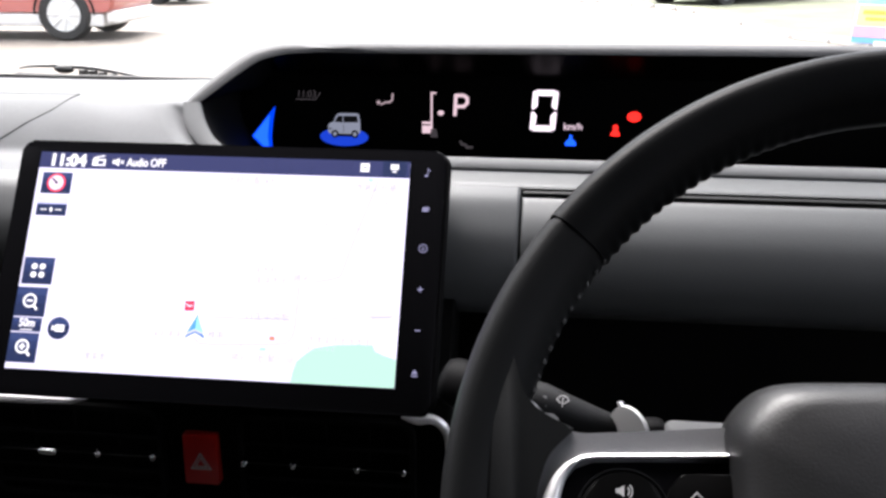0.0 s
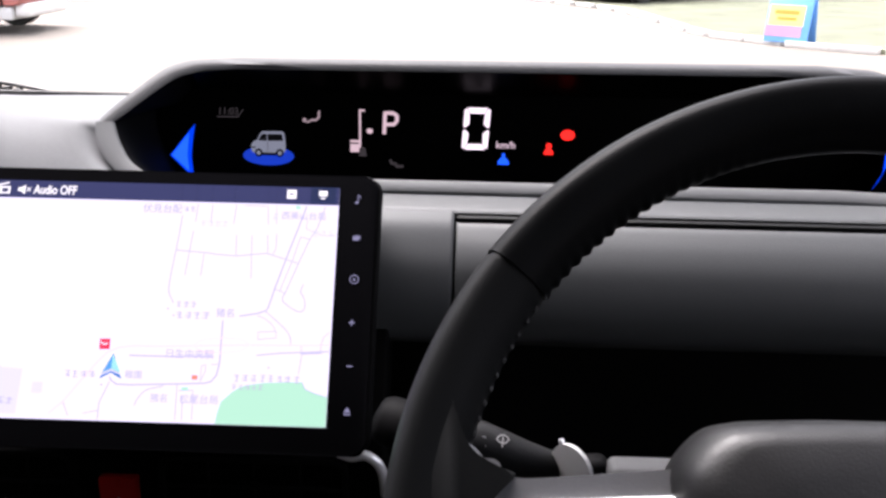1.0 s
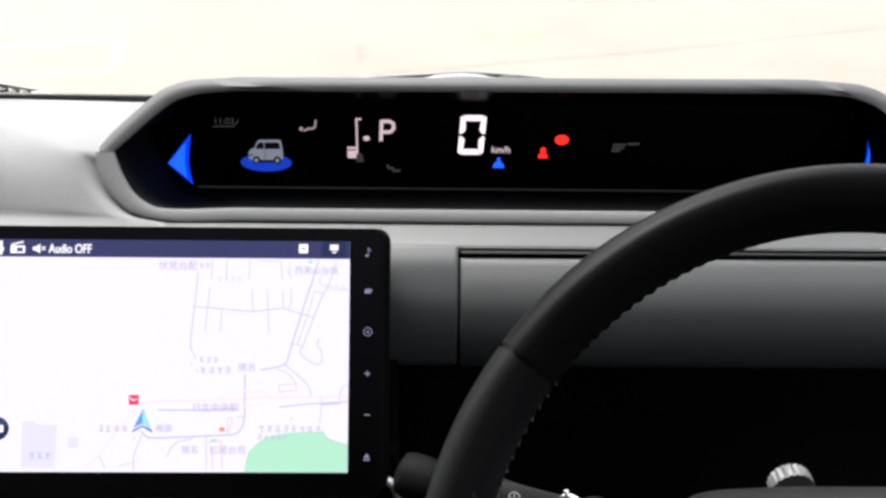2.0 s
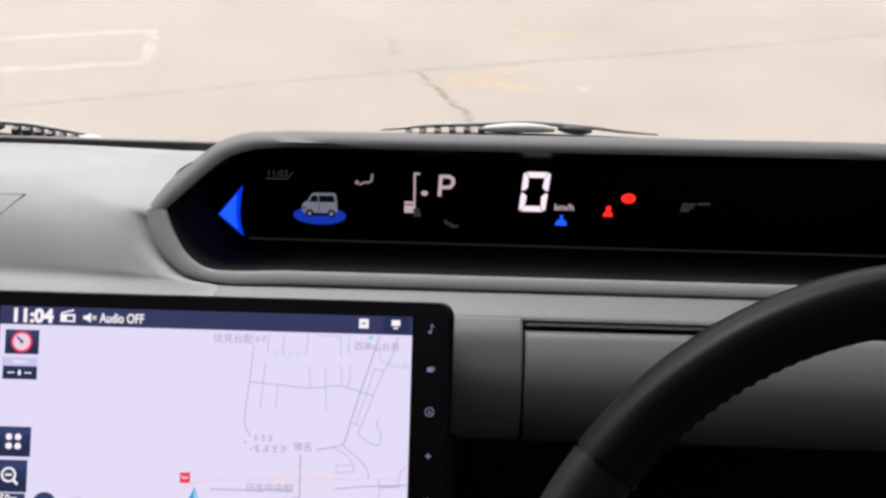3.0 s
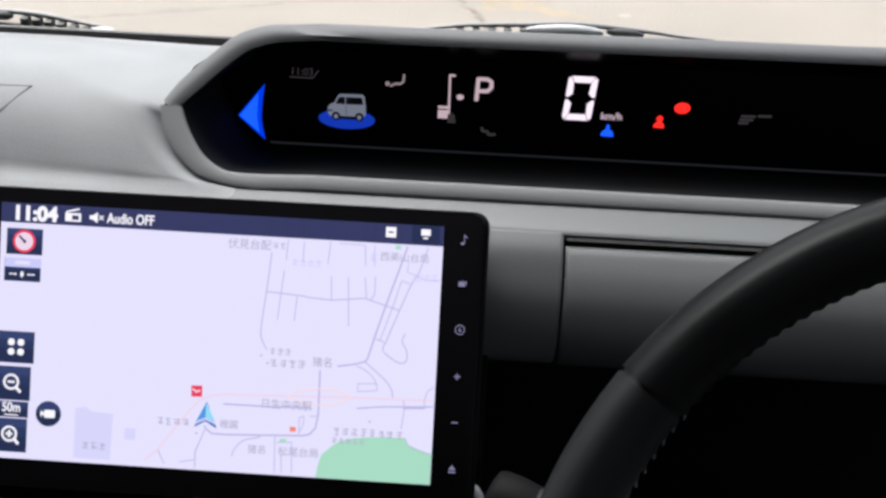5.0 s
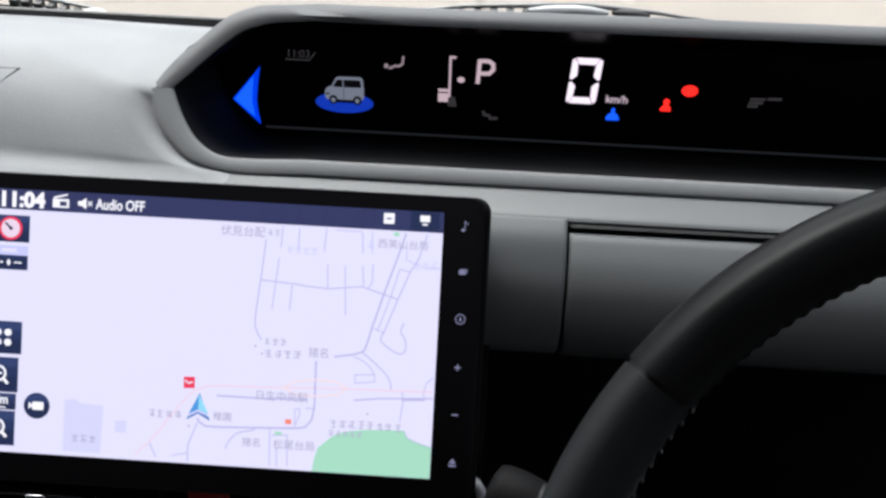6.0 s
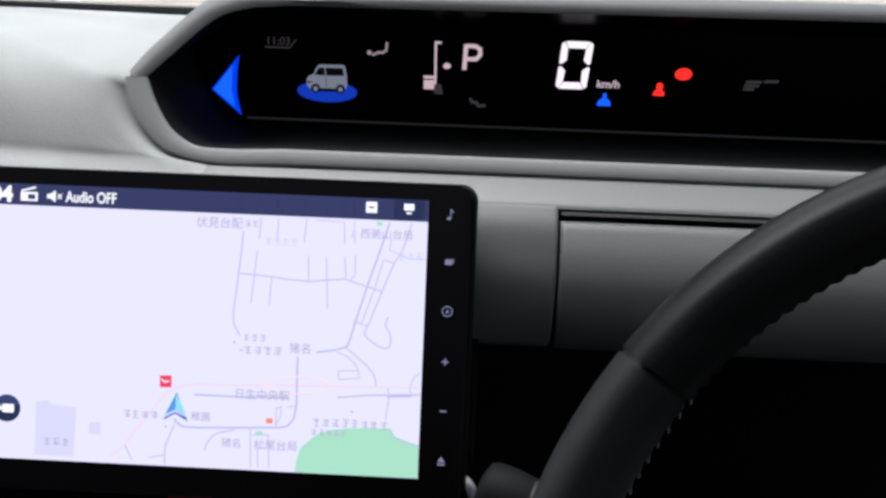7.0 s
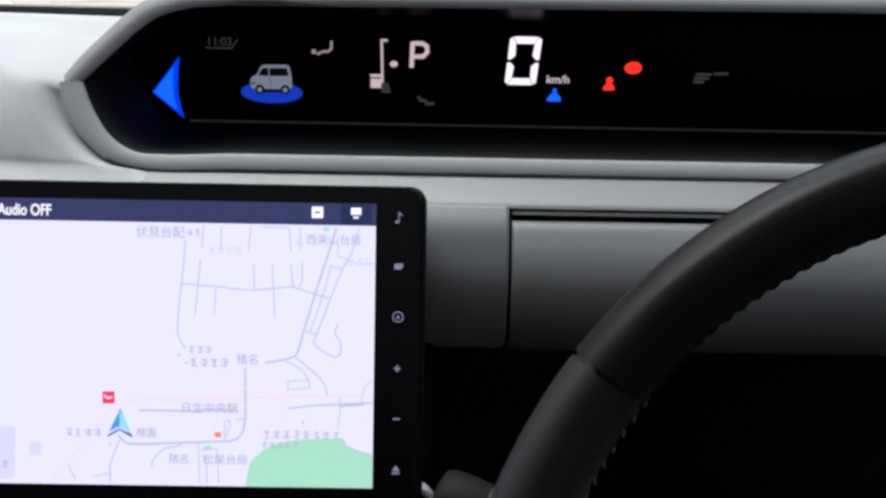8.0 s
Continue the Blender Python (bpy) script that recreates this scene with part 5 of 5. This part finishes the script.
mk.matrix_basis = Matrix.Translation((0.1815, -0.0635, 0.9445)) @ Matrix.Rotation(radians(-10), 4, "Y") @ Matrix.Rotation(radians(48), 4, "X") @ Matrix.Rotation(radians(-12), 4, "Z") @ Matrix.Scale(0.9, 4)
for k, z in enumerate((0.0052, 0.0022, -0.0012, -0.0042)):
    q = part("level_mark", plate([(-0.0009, -0.0005), (0.0009, -0.0005), (0.0007, 0.0006), (-0.0009, 0.0006)], 0, 0.0003), M_PRINT, stalk, "small white mark")
    q.matrix_basis = Matrix.Translation((0.1735, -0.0655 + 0.0018 * abs(k - 1.2), 0.9415 + z)) @ Matrix.Rotation(radians(62), 4, "X")
axis, long = Vector((-0.73, -0.684, -0.041)).normalized(), Vector((-0.37, 0.344, 0.865))
wide = long.cross(axis).normalized()
long = axis.cross(wide)
disc = thing("column_disc", Matrix.Translation((0.2120, -0.0600, 0.9310)) @ Matrix((wide, long, axis)).transposed().to_4x4(), "pale grey plastic disc on the stalk root", "disc")
part("face", plate(ellipse(0, 0, 0.0112, 0.0112, 40), -0.0010, 0.0010, 0.0004), M_WHITEPLASTIC, disc)
part("nub", box(-0.001, 0.001, 0.0105, 0.0135, -0.001, 0.001, 0.0004), M_SILVER, disc)

# ---- wipers outside the glass ----


def wiper(m, label, spine, blade, claws, pale, arm):
    """Spine and blade are lines of x, z; claws: first and last x; pale: the cap's x; arm: the dark joint's x."""
    w = thing("wiper", m, label, "wiper", group="windscreen wipers")
    top = catmull([(x, 0, z) for x, z in spine], 6)
    n = len(top)
    part("spine", tube([p + Vector((0, 0.002, 0)) for p in top], [0.0006 + 0.0010 * math.sin(math.pi * min(max(k / (n - 1), 0.02), 0.98)) for k in range(n)], 8), M_WIPER_GREY, w, "grey metal spine", 50)
    part("blade", tube(catmull([(x, -0.002, z) for x, z in blade], 6), 0.0014, 8), M_RUBBER, w, "black rubber blade")
    height = lambda x: min(top, key=lambda p: abs(p.x - x)).z
    low = lambda x: blade[0][1] + (blade[-1][1] - blade[0][1]) * (x - blade[0][0]) / (blade[-1][0] - blade[0][0])
    for k in range(6):
        x = claws[0] + (claws[1] - claws[0]) * k / 5
        part("claw", box(x - 0.0022, x + 0.0022, -0.004, 0.003, low(x) - 0.001, height(x) - 0.0012, 0.0007), M_RUBBER, w)
    part("cap", tube([(pale[0] + (pale[1] - pale[0]) * k / 5, 0.0, height(pale[0] + (pale[1] - pale[0]) * k / 5) - 0.0026) for k in range(6)], [0.0016, 0.0028, 0.0032, 0.0032, 0.0028, 0.0016], 10), M_CAPGREY, w, "pale grey cap", 50)
    part("joint", tube([(arm[0] + (arm[1] - arm[0]) * k / 4, 0.001, height(arm[0] + (arm[1] - arm[0]) * k / 4) - 0.0022) for k in range(5)], [0.0012, 0.0028, 0.0030, 0.0028, 0.0012], 10), M_RUBBER, w, "black arm joint", 50)
    return w


wiper(pose(0, 0.216, 0), "black and grey windscreen wiper resting by the hood", [(0.072, 1.0495), (0.0873, 1.0512), (0.1018, 1.0532), (0.1397, 1.0556), (0.1631, 1.0572), (0.1813, 1.0567), (0.2105, 1.0548), (0.2289, 1.0528), (0.2509, 1.0515)], [(0.052, 1.0462), (0.1, 1.0490), (0.15, 1.0502), (0.2, 1.0502), (0.258, 1.0490)], (0.090, 0.137), (0.138, 0.184), (0.186, 0.208))
wiper(pose(0, 0.199, -0.0022), "black and grey windscreen wiper resting at the glass edge", [(-0.205, 1.0545), (-0.196, 1.0562), (-0.180, 1.0568), (-0.168, 1.0566), (-0.150, 1.0556), (-0.135, 1.0535), (-0.120, 1.0510), (-0.112, 1.0500)], [(-0.205, 1.0512), (-0.18, 1.0505), (-0.15, 1.0495), (-0.09, 1.0475)], (-0.156, -0.121), (-0.117, -0.104), (-0.178, -0.164))

# windscreen
glass = bpy.data.materials.new("windscreen_glass")
glass.use_nodes = True
nt = glass.node_tree
nt.nodes.remove(nt.nodes["Principled BSDF"])
clear, shine, mix = (nt.nodes.new(k) for k in ("ShaderNodeBsdfTransparent", "ShaderNodeBsdfGlossy", "ShaderNodeMixShader"))
clear.inputs[0].default_value = (0.97, 0.98, 0.97, 1)
shine.inputs["Roughness"].default_value = 0.02
mix.inputs[0].default_value = 0.015
nt.links.new(clear.outputs[0], mix.inputs[1])
nt.links.new(shine.outputs[0], mix.inputs[2])
nt.links.new(mix.outputs[0], nt.nodes["Material Output"].inputs[0])
pane = part("windscreen", box(-0.66, 0.66, -0.002, 0.002, 0, 0.70), glass, smooth=0)
pane.matrix_basis = pose(0, 0.2015, 1.03, 25, 0, 0)
pane.visible_shadow = False
tagged(pane, "clear sloping windscreen glass", "windscreen", kind="structure")
